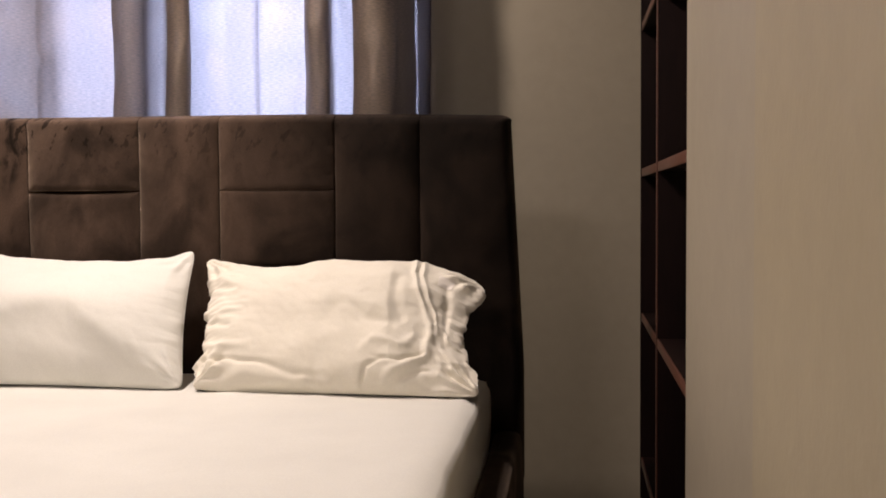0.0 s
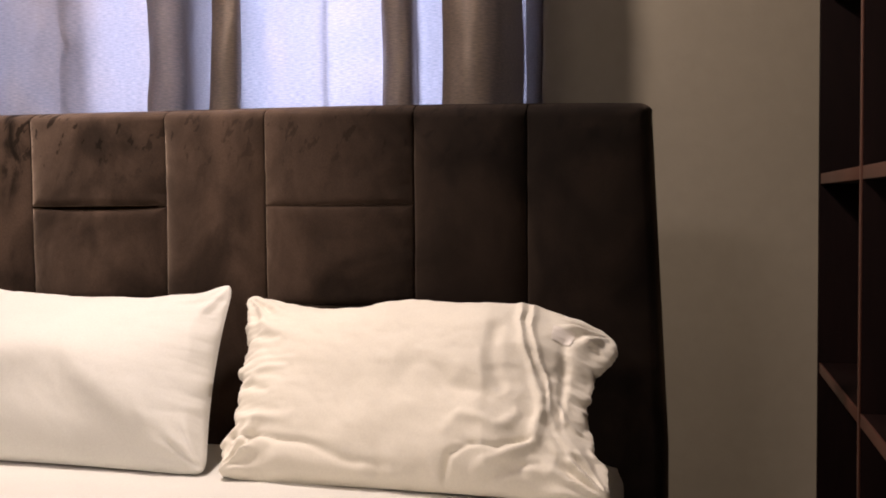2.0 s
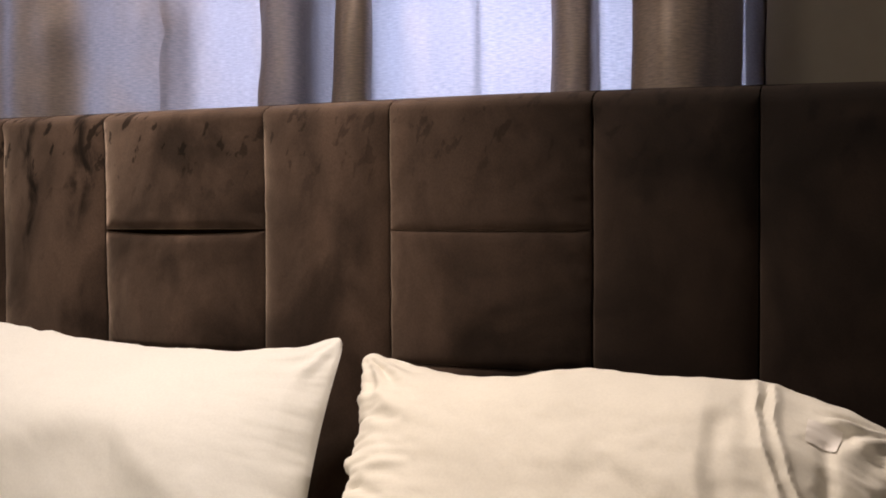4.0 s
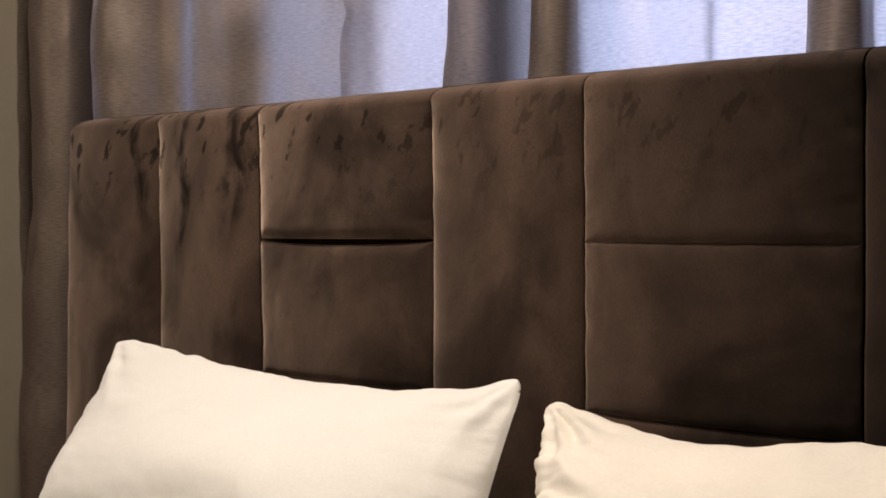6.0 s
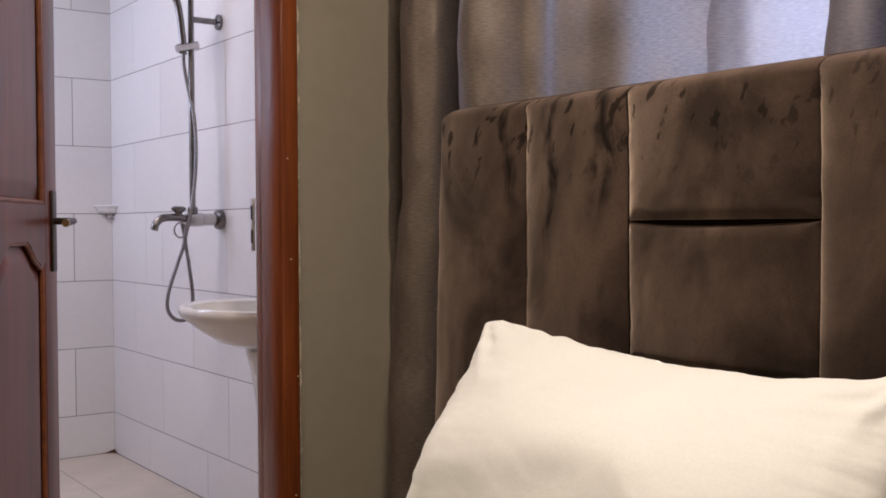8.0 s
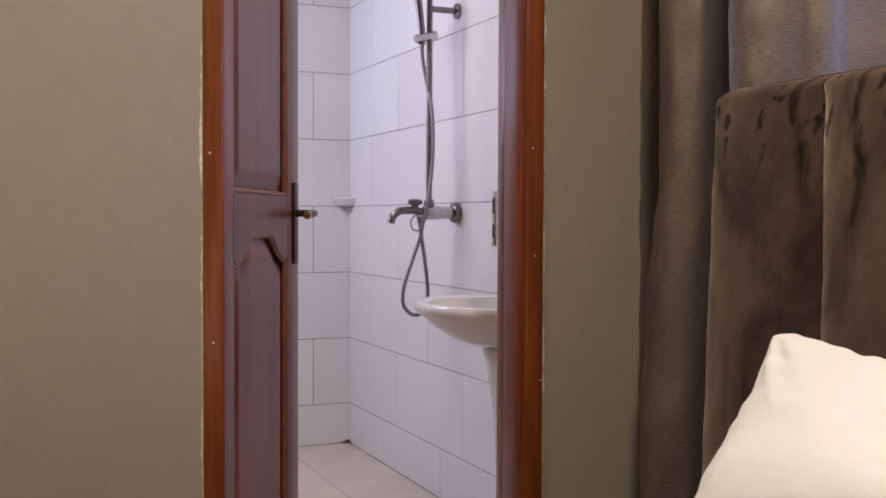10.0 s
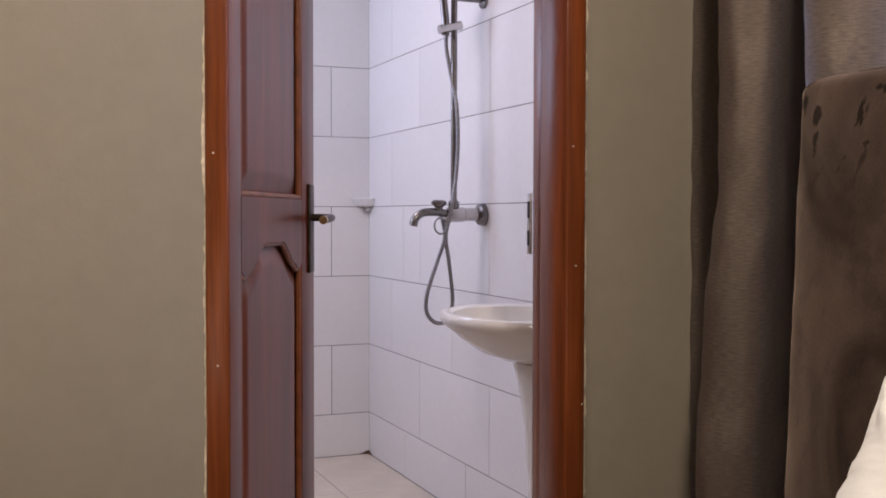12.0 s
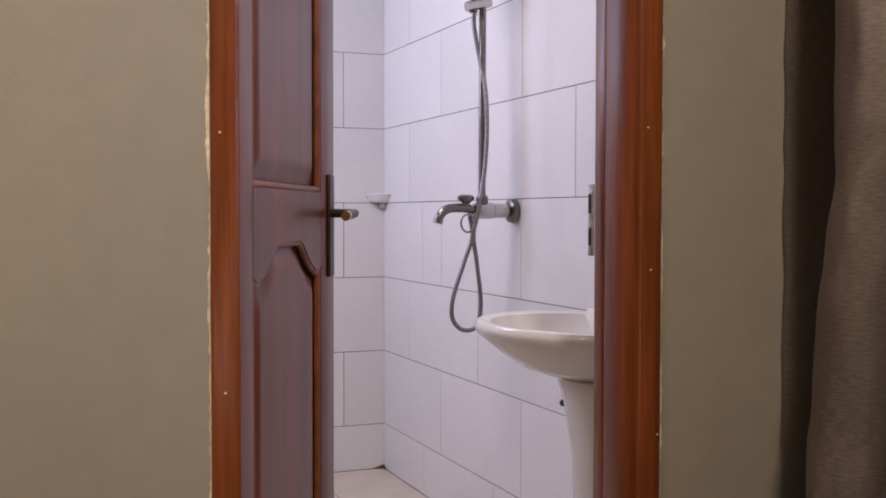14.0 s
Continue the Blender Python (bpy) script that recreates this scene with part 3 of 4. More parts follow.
bmesh.ops.bevel(bm, geom=[e for e in bm.edges if e.calc_face_angle(0) > 1.0], offset=0.014, segments=3, affect="EDGES")
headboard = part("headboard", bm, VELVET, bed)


def cushion(x0, x1, z0, z1, puff, left_end=False, right_end=False, sag=0.0, seam=0.007):
    """One stuffed panel. Its edges dip into the seams, an outer one rolls round the board's side, and a top one rolls over the board."""
    top = z1 > 1.19

    def f(u, v):
        u, v = (1 - math.cos(math.pi * u)) / 2, (1 - math.cos(math.pi * v)) / 2
        z = z0 + (z1 - z0) * v
        x = x0 + (x1 - x0) * u
        if top:
            z = z0 + (hb_top(x) - z0) * v
        if sag and not top:
            z -= sag * v ** 6 * math.sin(math.pi * u)
        if left_end:
            x -= (1 - u) * (hb_half(z) - 0.806)
        if right_end:
            x += u * (hb_half(z) - 0.806)
        du = min(u, 1 - u) * (x1 - x0)
        dv0, dv1 = v * (z1 - z0), (1 - v) * (z1 - z0)

        def roll(d, r):
            t = max(0.0, 1 - d / r)
            return 1 - math.sqrt(max(0.0, 1 - t * t))

        calm = 1 - 0.85 * max(0.0, 1 - dv1 / 0.05) if top else 1.0
        dip = seam * calm * max(roll(du, 0.03), roll(dv0, 0.018), roll(dv1, 0.018) if not top else 0.0)
        y = 3.459 - puff * (1 - abs(2 * u - 1) ** 2.4) * (1 - (max(0.0, 2 * v - 1) ** 12 if top else 0.0)) + dip
        if top and dv1 < 0.022:
            y += 0.065 * roll(dv1, 0.022)
        if left_end and u * (x1 - x0) < 0.016:
            y += 0.07 * roll(u * (x1 - x0), 0.016)
        if right_end and (1 - u) * (x1 - x0) < 0.016:
            y += 0.07 * roll((1 - u) * (x1 - x0), 0.016)
        y += 0.0022 * fbm(x * 8, z * 8, 3.0) + 0.0012 * fbm(x * 26, z * 20, 6.0)
        # small puckers along the seams
        y += 0.0016 * math.exp(-du / 0.02) * fbm(x * 20, z * 55, 9.0)
        return (x, y, z)
    return sheet(44, 60, f)


SEAMS = [-2.12, -1.905, -1.700, -1.414, -1.213, -0.930, -0.727, -0.516]
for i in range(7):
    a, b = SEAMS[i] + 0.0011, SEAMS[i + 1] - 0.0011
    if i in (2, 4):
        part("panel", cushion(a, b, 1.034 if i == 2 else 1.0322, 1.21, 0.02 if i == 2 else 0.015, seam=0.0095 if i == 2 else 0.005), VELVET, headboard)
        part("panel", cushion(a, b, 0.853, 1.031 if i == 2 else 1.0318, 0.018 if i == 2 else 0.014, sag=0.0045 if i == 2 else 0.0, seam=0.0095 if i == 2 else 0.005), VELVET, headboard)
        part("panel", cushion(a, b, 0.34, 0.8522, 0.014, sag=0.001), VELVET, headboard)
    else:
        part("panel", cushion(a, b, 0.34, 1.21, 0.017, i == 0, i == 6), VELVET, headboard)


def rail(x0, x1):
    """A padded side rail with a rolled top."""
    def f(u, v):
        a = 2 * math.pi * u
        cx, cz, rx, rz = (x0 + x1) / 2, 0.30, (x1 - x0) / 2, 0.165
        c, s = math.cos(a), math.sin(a)
        k = 5.0
        r = (abs(c) ** k + abs(s) ** k) ** (-1 / k)
        y = 1.44 + (3.47 - 1.44) * v
        return (cx + rx * r * c, y, cz + rz * r * s + 0.003 * fbm(y * 5, a, 1.0))
    bm = sheet(36, 60, f)
    bmesh.ops.remove_doubles(bm, verts=bm.verts, dist=1e-5)
    bmesh.ops.holes_fill(bm, edges=bm.edges)
    return bm


part("side_rail", rail(-0.562, -0.486), VELVET, bed)
part("side_rail", rail(-2.142, -2.066), VELVET, bed)
part("foot_rail", box((-2.066, 1.44, 0.15), (-0.562, 1.51, 0.5), 0.03, 4), VELVET, bed)
part("slat_base", box((-2.066, 1.51, 0.3), (-0.562, 3.44, 0.36)), SHELFWOOD, bed)
for x in (-2.11, -0.515):
    for y in (1.5, 3.4):
        part("leg", box((x - 0.03, y - 0.03, 0.0), (x + 0.03, y + 0.03, 0.155), 0.004), SHELFWOOD, bed)


def mattress_shape():
    x0, x1, y0, y1, z0, z1 = -2.062, -0.558, 1.515, 3.44, 0.36, 0.599
    bm = box((x0, y0, z0), (x1, y1, z1))
    bmesh.ops.subdivide_edges(bm, edges=bm.edges, cuts=40, use_grid_fill=True)
    for v in bm.verts:
        c = v.co
        dx, dy, dz = min(c.x - x0, x1 - c.x), min(c.y - y0, y1 - c.y), z1 - c.z
        r = 0.042
        px, py, pz = max(0, 1 - dx / r), max(0, 1 - dy / r), max(0, 1 - dz / r)
        if max(px, py) > 0 and pz > 0:
            q = math.hypot(max(px, py), pz)
            if q > 1:
                k = (1 - 1 / q) * r
                if px >= py:
                    c.x += (k * px) * (1 if c.x - x0 < x1 - c.x else -1)
                else:
                    c.y += (k * py) * (1 if c.y - y0 < y1 - c.y else -1)
                c.z -= k * pz
        if px > 0 and py > 0 and math.hypot(px, py) > 1:
            k = (1 - 1 / math.hypot(px, py)) * r
            c.x += k * px * (1 if c.x - x0 < x1 - c.x else -1)
            c.y += k * py * (1 if c.y - y0 < y1 - c.y else -1)
        c.z += 0.005 * fbm(c.x * 2.2, c.y * 2.2, 1.0) * (1 if c.z > 0.5 else 0) + 0.0015 * fbm(c.x * 9, c.y * 7, 3.0)
        if dx < 0.01:
            c.x += 0.006 * fbm(c.y * 6, c.z * 8, 8.0)
    return bm


mattress = thing("mattress", "thick mattress in a smooth white fitted sheet on the bed", "mattress")
part("fitted_sheet", mattress_shape(), LINEN, mattress)
part("mattress_core", box((-2.05, 1.53, 0.361), (-0.58, 3.425, 0.57), 0.03, 3), CREAM, mattress)


def pillow(name, corners, thick, seed, rumple, mat, label, hem=0.0, flop=0.0, top_line=0.05, ledge=0.0, folds=()):
    """A stuffed pillow between its four corners (top left, top right, bottom left, bottom right), leaning on the headboard.
    hem: where along its width the case's stuffing ends; flop: how far the free top corner droops."""
    tl, tr, bl, br = [Vector(c) for c in corners]
    front = (tr - tl).cross(tl - bl).normalized()
    if front.y > 0:
        front = -front
    NU, NV = 210, 120

    def stroke(u, v, line):
        """Distance in the cloth from a fold line, and how far along it one is."""
        best, along = 9.0, 0.0
        for k, ((a, b), (c, d)) in enumerate(zip(line, line[1:])):
            ex, ey, px, py = (c - a) * 2.2, d - b, (u - a) * 2.2, v - b
            t = min(1.0, max(0.0, (px * ex + py * ey) / (ex * ex + ey * ey)))
            q = math.hypot(px - t * ex, py - t * ey)
            if q < best:
                best, along = q, (k + t) / (len(line) - 1)
        return best, along

    def crease(d, w):
        return math.exp(-(d / w) ** 2)

    def skin(side):
        def f(u, v):
            a, b = 2 * u - 1, 2 * v - 1
            soft = max(1.0, (abs(a) ** 20 + abs(b) ** 20) ** (1 / 20))
            uu, vv = (a / soft + 1) / 2, (b / soft + 1) / 2
            p = (bl * (1 - uu) + br * uu) * (1 - vv) + (tl * (1 - uu) + tr * uu) * vv
            p += (tr - tl) * (-a * (0.03 if hem else 0.02) * (1 - b * b)) + (tl - bl) * (-b * top_line * (1 - a * a) * (0.2 if b < 0 else 1.0 + (0.0 if hem else 0.55 * a)))
            t = max(0.0, (1 - abs(a) ** 3.4)) ** 0.6 * max(0.0, (1 - abs(b) ** 1.8)) ** 0.72
            d = thick * t * (1.08 - 0.16 * b) * (1.0 if side > 0 else 0.4)
            if hem:
                d = thick * max(0.0, 1 - abs(a) ** 3.4) ** 0.6 * max(0.0, 1 - abs(b) ** 3) ** 0.66 * (1.0 if side > 0 else 0.4)
            if hem:
                d *= 1 - 0.4 * min(1.0, max(0.0, (u - hem + 0.08) / 0.2))
            # slow swells, then slack folds that fan from the corners
            d += rumple * t ** 0.5 * (0.010 * fbm(a * 1.5 + seed, b * 1.2, seed, 2) + 0.0028 * fbm(a * 4.5 + seed, b * 3.0 + a, seed + 2, 3))
            fold = 0.0
            for cu, cv, n, ph in ((0.0, 0.0, 7, 0.3), (0.0, 1.0, 6, 1.1), (1.0, 0.0, 8, 2.0), (1.0, 1.0, 6, 0.7)):
                du, dv = (u - cu) * 1.6, v - cv
                r = math.hypot(du, dv)
                ang = math.atan2(dv, du)
                fold += math.exp(-((r - 0.12) / 0.13) ** 2) * math.sin(n * ang * 2 + ph + seed + 3 * fbm(r * 3, ang, seed, 2))
            d += rumple * 0.0062 * fold * min(1.0, t * 3)
            # gathers along the two ends
            for e in (u, 1 - u):
                d += rumple * 0.008 * math.exp(-e / 0.085) * min(1.0, e / 0.012) * 1.5 * fbm(v * 11 + seed, e * 5, seed, 3)
            # and along the foot, where it sits on the sheet
            d += rumple * 0.006 * math.exp(-v / 0.06) * min(1.0, v / 0.015) * math.sin(30 * u + 6 * fbm(u * 4, seed, 2.0, 2))
            if side > 0 and folds:
                wu, wv = u + 0.012 * fbm(u * 7, v * 5, seed, 2), v + 0.03 * fbm(u * 6, v * 6, seed + 4, 2)
                for line, width, high in folds:
                    q, s = stroke(wu, wv, line)
                    if q < 3 * width:
                        d += 0.8 * high * crease(q, width) * math.sin(math.pi * min(1.0, 0.12 + 0.88 * s) ** 0.7) ** 0.5 * min(1.0, t * 4)
            if hem and side > 0:
                # crumpled cloth past the stuffing and towards the foot
                slack = min(1.0, max(0.0, (u - 0.5) / 0.3)) * (1 - 0.55 * v)
                w = fbm(u * 9 + 2 * v + seed, v * 6 - 3 * u, seed, 3)
                d += slack * min(1.0, (1 - u) / 0.04) * 0.006 * (0.35 - abs(w)) * min(1.0, t * 3)
            if ledge and side > 0:
                vc = float(np.interp(u, (0, 0.1, 0.5, 0.62, 0.9, 1), (0.2, 0.32, 0.5, 0.5, 0.12, 0.0)))
                d += ledge * t ** 0.5 * crease(max(0.0, v - vc), 0.3) * crease(max(0.0, vc - v), 0.13)
            d = max(d, 0.3 * thick * t * (1.0 if side > 0 else 0.4))
            p = p + front * (side * d)
            along = (tr - tl).normalized()
            p += along * (max(0.0, rumple - 0.7) * (0.044 * math.exp(-u / 0.035) - 0.02 * math.exp(-(1 - u) / 0.03)) * fbm(v * 10, seed, 5.0, 3) * min(1.0, 6 * v * (1 - v)))
            if flop:
                k = max(0.0, (u - 0.8) / 0.2)
                p.z -= flop * k ** 1.3 * v ** 2 + 0.02 * math.exp(-((u - 0.26) / 0.14) ** 2) * v ** 4
                k = max(0.0, (u - 0.86) / 0.14)
                p.x += 0.016 * k * math.exp(-((v - 0.84) / 0.11) ** 2) - 0.022 * k * math.exp(-((v - 0.45) / 0.25) ** 2)
            p.z += 0.0035 * fbm(u * 15 + seed, 1.5, seed, 2) * v ** 8
            p.z += 0.010 * rumple * fbm(u * 3.2 + seed, 0.5, seed + 3, 2) * v ** 4
            return p
        return f
    bm = sheet(NU, NV, skin(1))
    back = sheet(NU, NV, skin(-1))
    me = bpy.data.meshes.new("tmp")
    back.to_mesh(me)
    back.free()
    bm.from_mesh(me)
    bpy.data.meshes.remove(me)
    for v in bm.verts:
        if v.co.z < 0.601:
            v.co.z = 0.601 + 0.1 * (v.co.z - 0.601)
        v.co.y = min(v.co.y, 3.436)
    bmesh.ops.remove_doubles(bm, verts=bm.verts, dist=0.0008)
    return tagged(part(name, bm, mat), label, "pillow", "bed pillows"), skin(1), front


pillow("pillow", ((-1.898, 3.385, 0.896), (-1.254, 3.415, 0.890), (-1.868, 3.205, 0.60), (-1.205, 3.185, 0.60)), 0.08, 1.0, 0.6, LINEN,
       "plump white cotton pillow leaning against the headboard", top_line=0.085, ledge=0.02,
       folds=(([(0.02, 0.9), (0.16, 0.7), (0.34, 0.66)], 0.045, 0.005), ([(0.98, 0.93), (0.94, 0.7), (0.93, 0.4)], 0.04, 0.004), ([(0.97, 0.85), (0.85, 0.86), (0.7, 0.78)], 0.05, 0.002),
              ([(0.03, 0.1), (0.12, 0.3), (0.14, 0.5)], 0.05, 0.005), ([(0.96, 0.1), (0.86, 0.2), (0.8, 0.36)], 0.04, 0.005)))
# raised folds and hollows of the slack pillowcase: line, breadth, height
SLACK = (([(0.77, 0.99), (0.79, 0.84), (0.815, 0.62), (0.855, 0.42), (0.86, 0.3)], 0.026, 0.012), ([(0.805, 0.97), (0.83, 0.7), (0.875, 0.5), (0.885, 0.33)], 0.016, 0.008),
         ([(0.79, 0.95), (0.81, 0.7), (0.85, 0.5)], 0.012, -0.007), ([(0.865, 0.34), (0.82, 0.2), (0.75, 0.12), (0.68, 0.03)], 0.028, 0.011), ([(0.90, 0.75), (0.92, 0.55), (0.91, 0.3)], 0.03, -0.008),
         ([(0.745, 0.72), (0.735, 0.55), (0.76, 0.4)], 0.05, -0.008), ([(0.80, 0.32), (0.74, 0.26), (0.66, 0.28), (0.60, 0.2)], 0.022, 0.007), ([(0.83, 0.24), (0.74, 0.17), (0.64, 0.17)], 0.016, -0.007),
         ([(0.72, 0.4), (0.64, 0.42), (0.55, 0.5), (0.48, 0.5)], 0.04, -0.006), ([(0.0, 0.76), (0.08, 0.74), (0.2, 0.66)], 0.028, 0.008), ([(0.0, 0.7), (0.07, 0.67), (0.15, 0.68)], 0.02, -0.008),
         ([(0.0, 0.5), (0.07, 0.47), (0.18, 0.5)], 0.02, 0.008), ([(0.0, 0.44), (0.06, 0.42), (0.13, 0.37)], 0.016, -0.009), ([(0.0, 0.3), (0.08, 0.26), (0.22, 0.24)], 0.026, 0.008),
         ([(0.0, 0.2), (0.1, 0.17), (0.3, 0.1), (0.5, 0.06)], 0.02, -0.008), ([(0.05, 0.1), (0.2, 0.06), (0.45, 0.02)], 0.03, 0.006), ([(0.42, 0.99), (0.44, 0.86), (0.43, 0.7)], 0.05, 0.005),
         ([(0.60, 0.0), (0.63, 0.1), (0.70, 0.18)], 0.016, -0.009), ([(0.70, 0.0), (0.76, 0.08), (0.85, 0.12)], 0.016, -0.009), ([(0.99, 0.8), (0.93, 0.86), (0.86, 0.9)], 0.03, 0.008),
         ([(0.99, 0.06), (0.93, 0.16), (0.89, 0.3)], 0.022, 0.009), ([(0.98, 0.3), (0.93, 0.34), (0.90, 0.46)], 0.018, 0.007))
right_pillow, right_skin, right_front = pillow("pillow", ((-1.228, 3.41, 0.872), (-0.57, 3.37, 0.872), (-1.185, 3.175, 0.60), (-0.555, 3.15, 0.60)), 0.075, 6.0, 1.3, CREAM,
                                               "rumpled cream pillow with a slack pillowcase end", 0.79, 0.06, 0.04, folds=SLACK)
part("care_tag", sheet(24, 24, lambda u, v: right_skin(0.868 + 0.045 * u, 0.76 + 0.085 * v) + right_front * 0.002), LABELWHITE, right_pillow, "small white woven care tag")

# ---- bedroom ceiling lamp ----
lamp = thing("ceiling_lamp", "round flush ceiling lamp with a metal rim, out of view", "ceiling lamp")
part("rim", lathe([(0.085, 0.0), (0.09, -0.03), (0.08, -0.05), (0.076, -0.05), (0.072, -0.012)], pose(LAMP[0], LAMP[1], TOP), 40), STEEL, lamp)
# made-up second fixture that carries the added fill light
fill_lamp = thing("ceiling_lamp", "round flush ceiling lamp with a metal rim, out of view", "ceiling lamp", "bedroom ceiling lamps")
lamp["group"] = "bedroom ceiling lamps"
part("rim", lathe([(0.42, 0.0), (0.425, -0.03), (0.412, -0.05), (0.407, -0.05), (0.402, -0.012)], pose(LAMP_FILL[0], LAMP_FILL[1], TOP), 40), STEEL, fill_lamp)
lamp2 = thing("ceiling_lamp", "round flush bathroom ceiling lamp with a metal rim", "ceiling lamp")
part("rim", lathe([(0.27, 0.0), (0.275, -0.03), (0.262, -0.05), (0.258, -0.05), (0.254, -0.012)], pose(-4.2, 3.0, TOP), 40), STEEL, lamp2)

# ---- bathroom things ----
SX = -4.28
shower = thing("shower_mixer", "brushed steel wall shower mixer with riser pipe and spout", "shower")
part("wall_flange", lathe([(0.0, 0.0), (0.036, 0.0), (0.038, 0.006), (0.034, 0.02), (0.02, 0.026)], pose(SX, BY, 1.055, 90), 32), STEEL, shower)
part("body", lathe([(0.019, 0.02), (0.022, 0.03), (0.022, 0.075), (0.025, 0.078), (0.025, 0.125), (0.022, 0.135), (0.012, 0.14)], pose(SX, BY, 1.055, 90), 28), CHROME, shower)
part("spout", tube([(SX, 3.905, 1.057), (SX, 3.86, 1.063), (SX, 3.815, 1.060), (SX, 3.79, 1.042), (SX, 3.782, 1.018)], 0.0135, 16, 8), STEEL, shower)
knob = part("diverter", lathe([(0.012, 0.0), (0.012, 0.016), (0.024, 0.026), (0.026, 0.034), (0.018, 0.04)], pose(SX, 3.872, 1.062), 24), STEEL, shower)
part("riser_pipe", tube([(SX, 3.925, 1.06), (SX, 3.925, 1.9)], 0.0105, 16, 2, False), STEEL, shower)
part("collar", lathe([(0.016, 0.0), (0.018, 0.006), (0.018, 0.02), (0.013, 0.026)], pose(SX, 3.925, 1.076), 20), STEEL, shower)
part("wall_bracket", tube([(SX, 3.925, 1.765), (SX, BY, 1.765)], 0.011, 14, 2, False), STEEL, shower)
part("bracket_flange", lathe([(0.0, 0.0), (0.028, 0.0), (0.028, 0.01), (0.016, 0.016)], pose(SX, BY, 1.765, 90), 24), STEEL, shower)
part("slider", tube([(SX - 0.002, 3.95, 1.676), (SX + 0.002, 3.872, 1.656)], 0.015, 18, 2, False), CHROME, shower)
part("hand_shower_handle", tube([(SX, 3.895, 1.64), (SX, 3.893, 1.70), (SX, 3.875, 1.82), (SX, 3.84, 1.87)], 0.0125, 14, 6), STEEL, shower)
part("hand_shower_head", lathe([(0.0, 0.0), (0.045, 0.0), (0.048, 0.012), (0.03, 0.026), (0.0, 0.03)], pose(SX, 3.80, 1.86, 35), 28), STEEL, shower)
hose = part("hose", tube([(SX, 3.885, 1.04), (SX, 3.893, 0.98), (SX - 0.004, 3.868, 0.90), (SX - 0.008, 3.836, 0.80), (SX - 0.008, 3.833, 0.735), (SX - 0.004, 3.865, 0.70), (SX, 3.907, 0.71),
                          (SX + 0.008, 3.918, 0.78), (SX + 0.012, 3.903, 0.90), (SX + 0.016, 3.89, 0.985), (SX + 0.02, 3.905, 1.06), (SX + 0.02, 3.924, 1.18), (SX + 0.02, 3.931, 1.30),
                          (SX + 0.012, 3.928, 1.42), (SX - 0.004, 3.914, 1.52), (SX - 0.006, 3.9, 1.60), (SX, 3.897, 1.645)], 0.0068, 10, 14, True, 0.07), HOSE, shower, "ribbed grey metal shower hose")
part("hose_ring", tube([(SX + 0.02, 3.87 + 0.022 * math.cos(a), 1.018 + 0.026 * math.sin(a)) for a in (2 * math.pi * k / 16 for k in range(17))], 0.003, 8, 2), HOSE, shower)

dish = thing("soap_dish", "small pale glass corner soap dish on the tiled wall", "soap dish")


def dish_shape():
    """A quarter bowl with a thick wall and a flared, slightly scalloped rim."""
    prof = [(0.0, 1.092), (0.048, 1.092), (0.060, 1.096), (0.068, 1.108), (0.074, 1.124), (0.080, 1.128), (0.081, 1.125), (0.070, 1.113), (0.062, 1.101), (0.05, 1.0965), (0.0, 1.0965)]
    bm = bmesh.new()
    n = 24
    rings = []
    for k in range(n + 1):
        a = math.pi / 2 * k / n
        wave = 1 + 0.015 * math.sin(14 * a)
        rings.append([bm.verts.new((BX + 0.001 + r * wave * math.cos(a), BY - 0.001 - r * wave * math.sin(a), z)) for r, z in prof])
    for a, b in zip(rings, rings[1:]):
        for k in range(len(prof) - 1):
            bm.faces.new((a[k], b[k], b[k + 1], a[k + 1]))
    bm.faces.new(rings[0])
    bm.faces.new(rings[-1][::-1])
    bmesh.ops.remove_doubles(bm, verts=bm.verts, dist=1e-5)
    return bm


part("bowl", dish_shape(), PALEGLASS, dish)
part("wall_mount", box((BX, BY - 0.03, 1.072), (BX + 0.03, BY, 1.0918), 0.004, 2), CHROME, dish)
tagged(part("soap_bar", box((BX + 0.012, BY - 0.046, 1.0966), (BX + 0.04, BY - 0.014, 1.114), 0.008, 3), CERAMIC), "small white bar of soap in the dish", "soap")

BSX, BSY, RIM = -3.462, 3.80, 0.805
basin = thing("pedestal_basin", "white ceramic pedestal washbasin against the tiled wall", "washbasin")


def bowl():
    """A rounded bowl with a rolled rim and a flat back against the wall."""
    prof = [(0.02, -0.121), (0.10, -0.118), (0.16, -0.101), (0.222, -0.068), (0.262, -0.041), (0.279, -0.030), (0.287, -0.02), (0.288, -0.010), (0.282, -0.001), (0.27, 0.002),
            (0.247, -0.004), (0.23, -0.03), (0.20, -0.062), (0.13, -0.085), (0.04, -0.093), (0.015, -0.094)]
    bm = lathe(prof, Matrix.Translation((BSX, BSY, RIM)), 64, 1.0, 0.80)
    for v in bm.verts:
        if v.co.y > BSY:
            v.co.y = BSY + (v.co.y - BSY) * 1.02
        v.co.y = min(v.co.y, BY - 0.001)
    return bm


part("bowl", bowl(), CERAMIC, basin)
part("pedestal", lathe([(0.12, 0.0), (0.118, 0.03), (0.09, 0.08), (0.08, 0.3), (0.092, 0.5), (0.112, 0.62), (0.126, 0.668), (0.124, 0.676), (0.108, 0.679), (0.106, 0.688)], Matrix.Translation((BSX - 0.0, BSY + 0.07, 0.0)), 40, 1.0, 0.9), CERAMIC, basin)
part("tap_ledge", box((BSX - 0.2, BSY + 0.12, RIM - 0.05), (BSX + 0.2, BY - 0.002, RIM + 0.012), 0.012, 4), CERAMIC, basin)
tap = thing("basin_tap", "brushed steel basin tap on the washbasin", "tap")
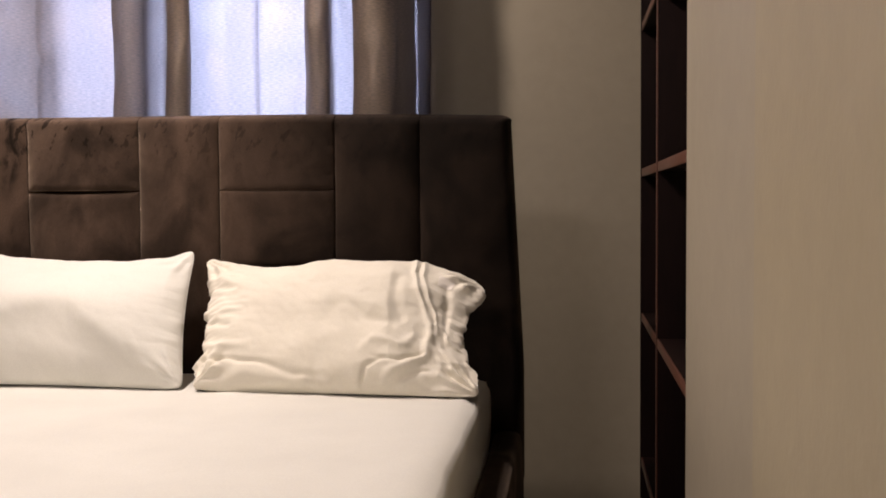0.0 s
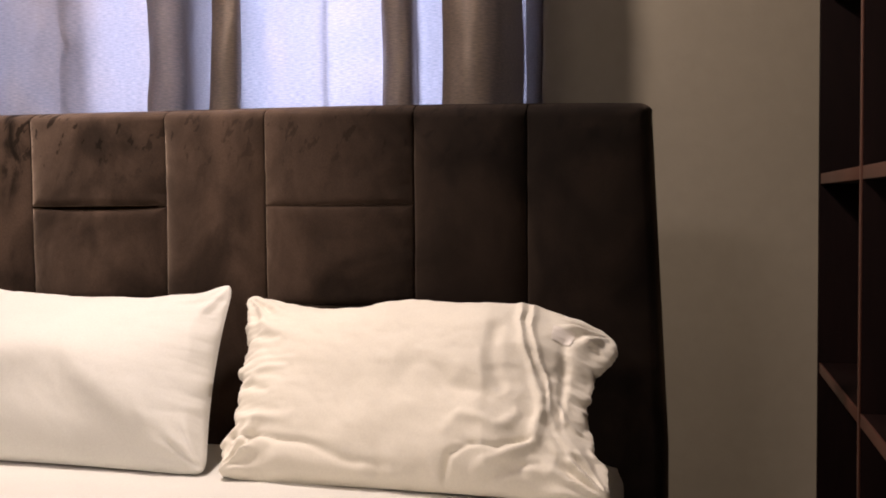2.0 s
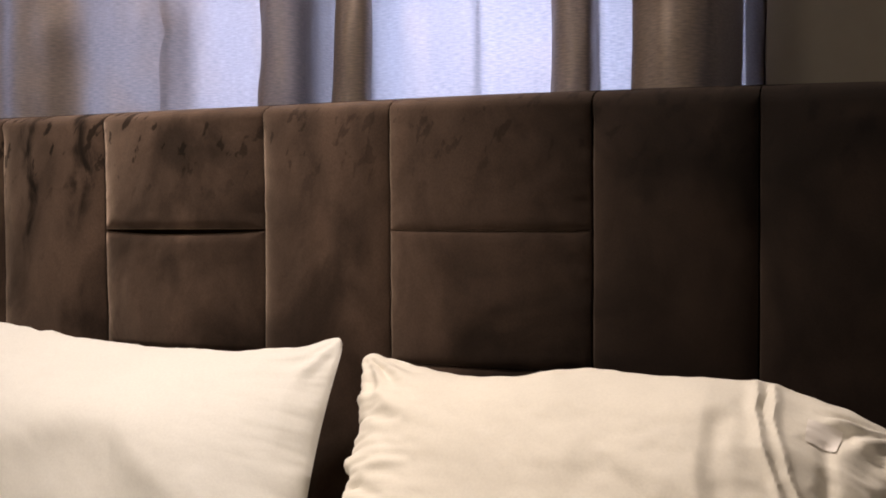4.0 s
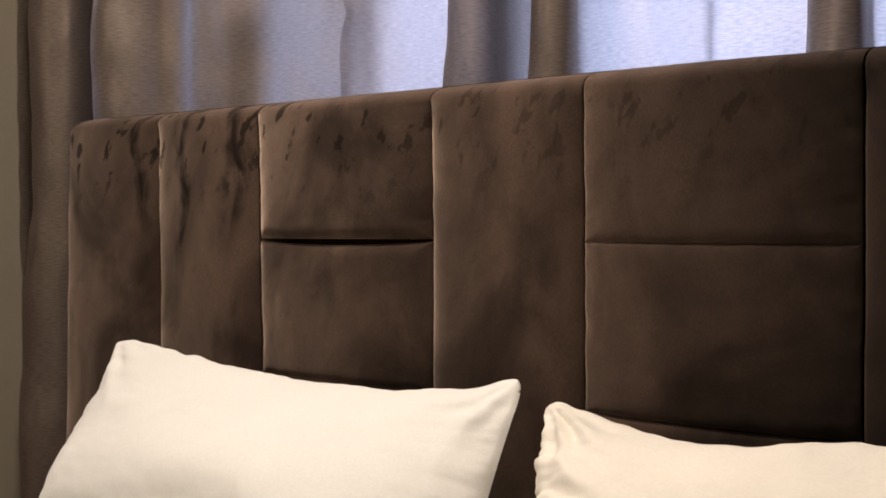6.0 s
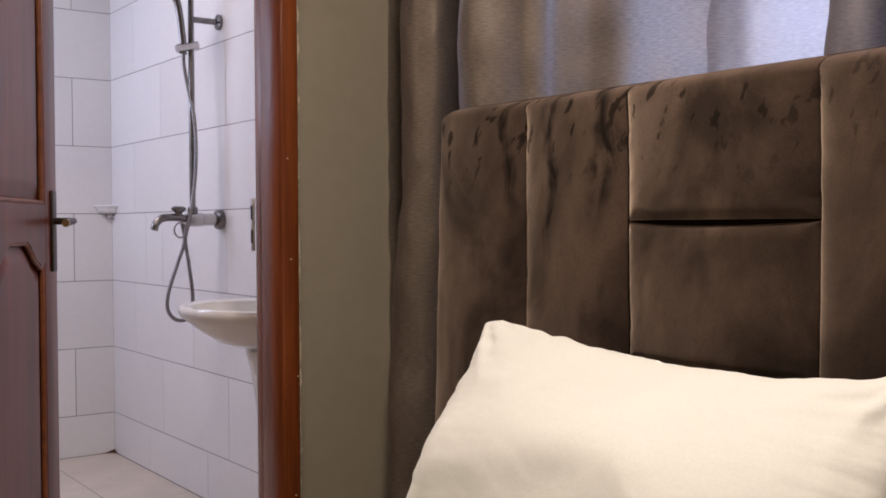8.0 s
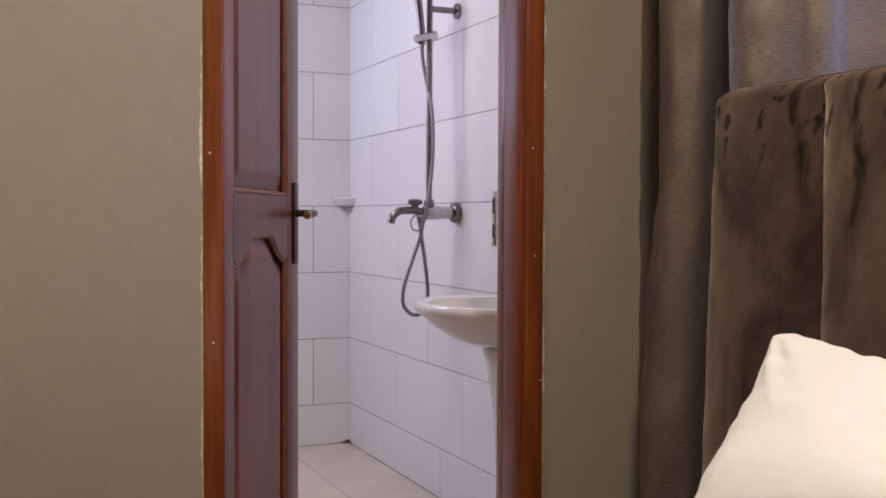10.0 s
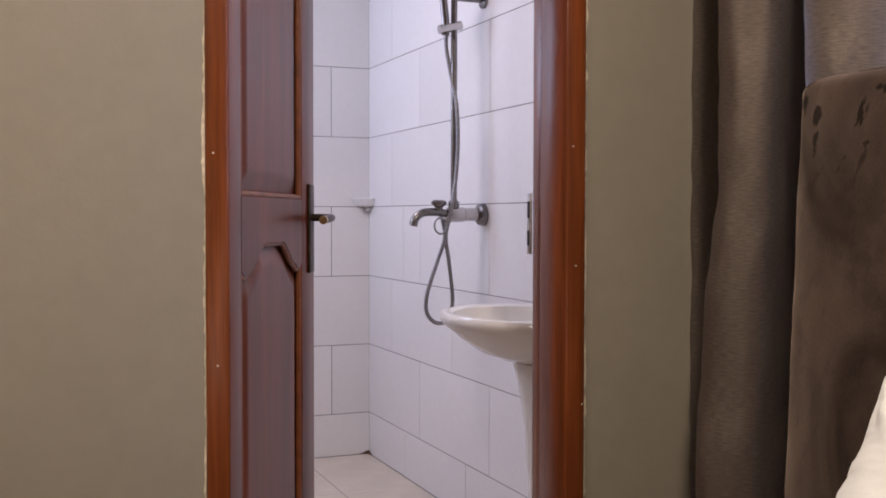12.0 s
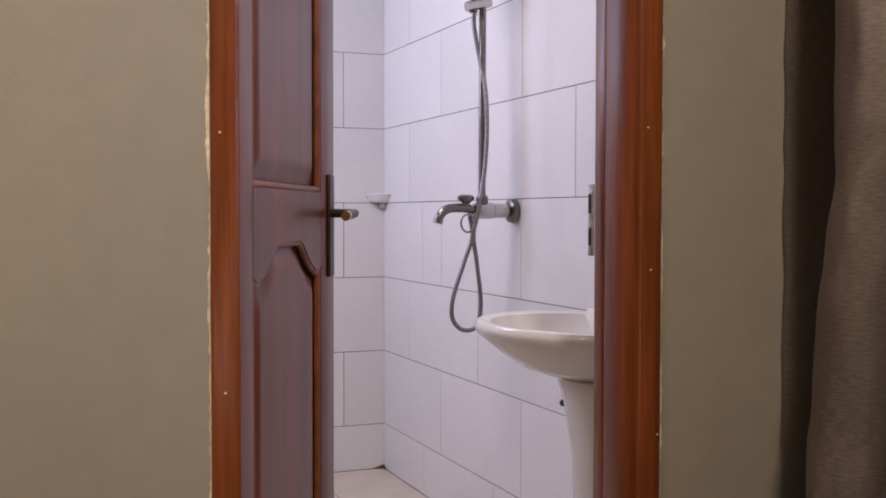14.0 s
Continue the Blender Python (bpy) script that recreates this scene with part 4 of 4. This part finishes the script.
part("body", lathe([(0.024, 0.0), (0.02, 0.02), (0.018, 0.08), (0.01, 0.09)], Matrix.Translation((BSX + 0.02, BSY + 0.17, RIM + 0.011)), 20), STEEL, tap)
part("spout", tube([(BSX + 0.02, BSY + 0.17, RIM + 0.07), (BSX + 0.02, BSY + 0.11, RIM + 0.085), (BSX + 0.02, BSY + 0.06, RIM + 0.06)], 0.011, 14, 6), STEEL, tap)
valve = thing("stop_valve", "small dark angle valve on the wall beside the pedestal", "valve")
part("body", tube([(-3.885, BY, 0.54), (-3.885, BY - 0.045, 0.54)], 0.006, 12, 2, False), DARKMETAL, valve)
part("knob", lathe([(0.009, 0.0), (0.010, 0.006), (0.007, 0.012)], pose(-3.885, BY - 0.045, 0.54, 90), 16), DARKMETAL, valve)

# rusty dirt gathered in the corner joint by the floor
bm = bmesh.new()
rows = []
for k in range(13):
    a = k / 12
    h = 0.002 + 0.014 * max(0.0, 1 - abs(a - 0.5) * 3.2) + 0.002 * fbm(a * 9, 2.0, 1.0)
    x, y = (BX + 0.0009 + max(0.0, a - 0.5) * 0.12, BY - 0.0009 - max(0.0, 0.5 - a) * 0.14)
    rows.append([bm.verts.new((x, y, z)) for z in (0.0005, h)] + [bm.verts.new((x + 0.004 + 0.4 * h, y - 0.004 - 0.4 * h, 0.0006))])
for p, q in zip(rows, rows[1:]):
    bm.faces.new((p[0], q[0], q[1], p[1]))
    bm.faces.new((p[0], p[2], q[2], q[0]))
setting("trim_corner_dirt", bm, RUST)

# ---- tiles ----
GAP = 0.0027
cache = {}


def tile_mesh(w, h, t, mat):
    """A tile in its own plane, face at z = 0, with softened edges."""
    key = (round(w, 3), round(h, 3), mat.name)
    if key not in cache:
        bm = bmesh.new()
        b = 0.0006
        ring = lambda x, y, z: [bm.verts.new(q) for q in ((0 + x, 0 + y, z), (w - x, y, z), (w - x, h - y, z), (x, h - y, z))]
        r0, r1, r2 = ring(0, 0, -t), ring(0, 0, -b), ring(b, b, 0)
        for a, c in ((r0, r1), (r1, r2)):
            for k in range(4):
                bm.faces.new((a[k], a[(k + 1) % 4], c[(k + 1) % 4], c[k]))
        bm.faces.new(r2)
        cache[key] = mesh_of("tile", bm, mat, False)
    return cache[key]


def tile_row(parent, joints, z0, z1, place, mat=TILE):
    for a, b in zip(joints, joints[1:]):
        ob = new("tile", tile_mesh(b - a - GAP, z1 - z0 - GAP, 0.0075, mat))
        ob.parent = parent
        tilt = Matrix.Rotation(random.uniform(-0.0004, 0.0004), 4, "X") @ Matrix.Rotation(random.uniform(-0.0004, 0.0004), 4, "Y")
        ob.matrix_world = place(a + GAP / 2, z0 + GAP / 2) @ tilt


ROWS_Z = [0.0, 0.185] + [0.185 + 0.302 * k for k in range(1, 8)] + [TOP]
for k in range(len(ROWS_Z) - 1):
    odd = k % 2
    start = -4.876 if odd else -4.554
    inner = [start + 0.64 * i for i in range(-2, 4)]
    if k == 0:
        inner = [-5.04, -4.43, -3.82, -3.2]
    elif k == 3:
        inner = [-5.058, -4.87, -4.24, -3.60]
    js = [BX - GAP / 2] + [x for x in inner if BX + 0.05 < x < X_LEFT - 0.2] + [X_LEFT - 0.151]
    # side wall: seen from -y
    tile_row(bath_side, js, ROWS_Z[k], ROWS_Z[k + 1], lambda a, z: Matrix.Translation((a, BY, z)) @ Matrix(((1, 0, 0, 0), (0, 0, -1, 0), (0, 1, 0, 0), (0, 0, 0, 1))))
    start = 3.863 if odd else 3.568
    inner = [start - 0.595 * i for i in range(0, 4)]
    if k == 0:
        inner = [3.45, 2.86]
    js = [BY_LEFT + 0.001] + sorted(y for y in inner if BY_LEFT + 0.05 < y < BY - 0.05) + [BY + GAP / 2]
    # back wall: seen from +x
    tile_row(bath_back, js, ROWS_Z[k], ROWS_Z[k + 1], lambda a, z: Matrix.Translation((BX, a, z)) @ Matrix(((0, 0, 1, 0), (1, 0, 0, 0), (0, 1, 0, 0), (0, 0, 0, 1))))
ys = [BY_LEFT + 0.001] + sorted(3.73 - 0.302 * k for k in range(0, 5)) + [BY - 0.001]
xs = [BX + 0.001 + 0.302 * k for k in range(9)] + [X_LEFT - 0.152]
for a, b in zip(xs, xs[1:]):
    tile_row(bath_floor, ys, a, b, lambda y, x: Matrix.Translation((x, y, 0.0)) @ Matrix(((0, 1, 0, 0), (1, 0, 0, 0), (0, 0, -1, 0), (0, 0, 0, 1))) @ Matrix.Diagonal((1, 1, -1, 1)), FLOORTILE)
ys = [Y_FRONT + 0.6 * k for k in range(8)] + [Y_BACK]
xs = [X_LEFT - 0.0 + 0.6 * k for k in range(5)] + [X_RIGHT]
for a, b in zip(xs, xs[1:]):
    tile_row(floor, ys, a, b, lambda y, x: Matrix.Translation((x, y, 0.004)) @ Matrix(((0, 1, 0, 0), (1, 0, 0, 0), (0, 0, -1, 0), (0, 0, 0, 1))) @ Matrix.Diagonal((1, 1, -1, 1)), WOODFLOOR)
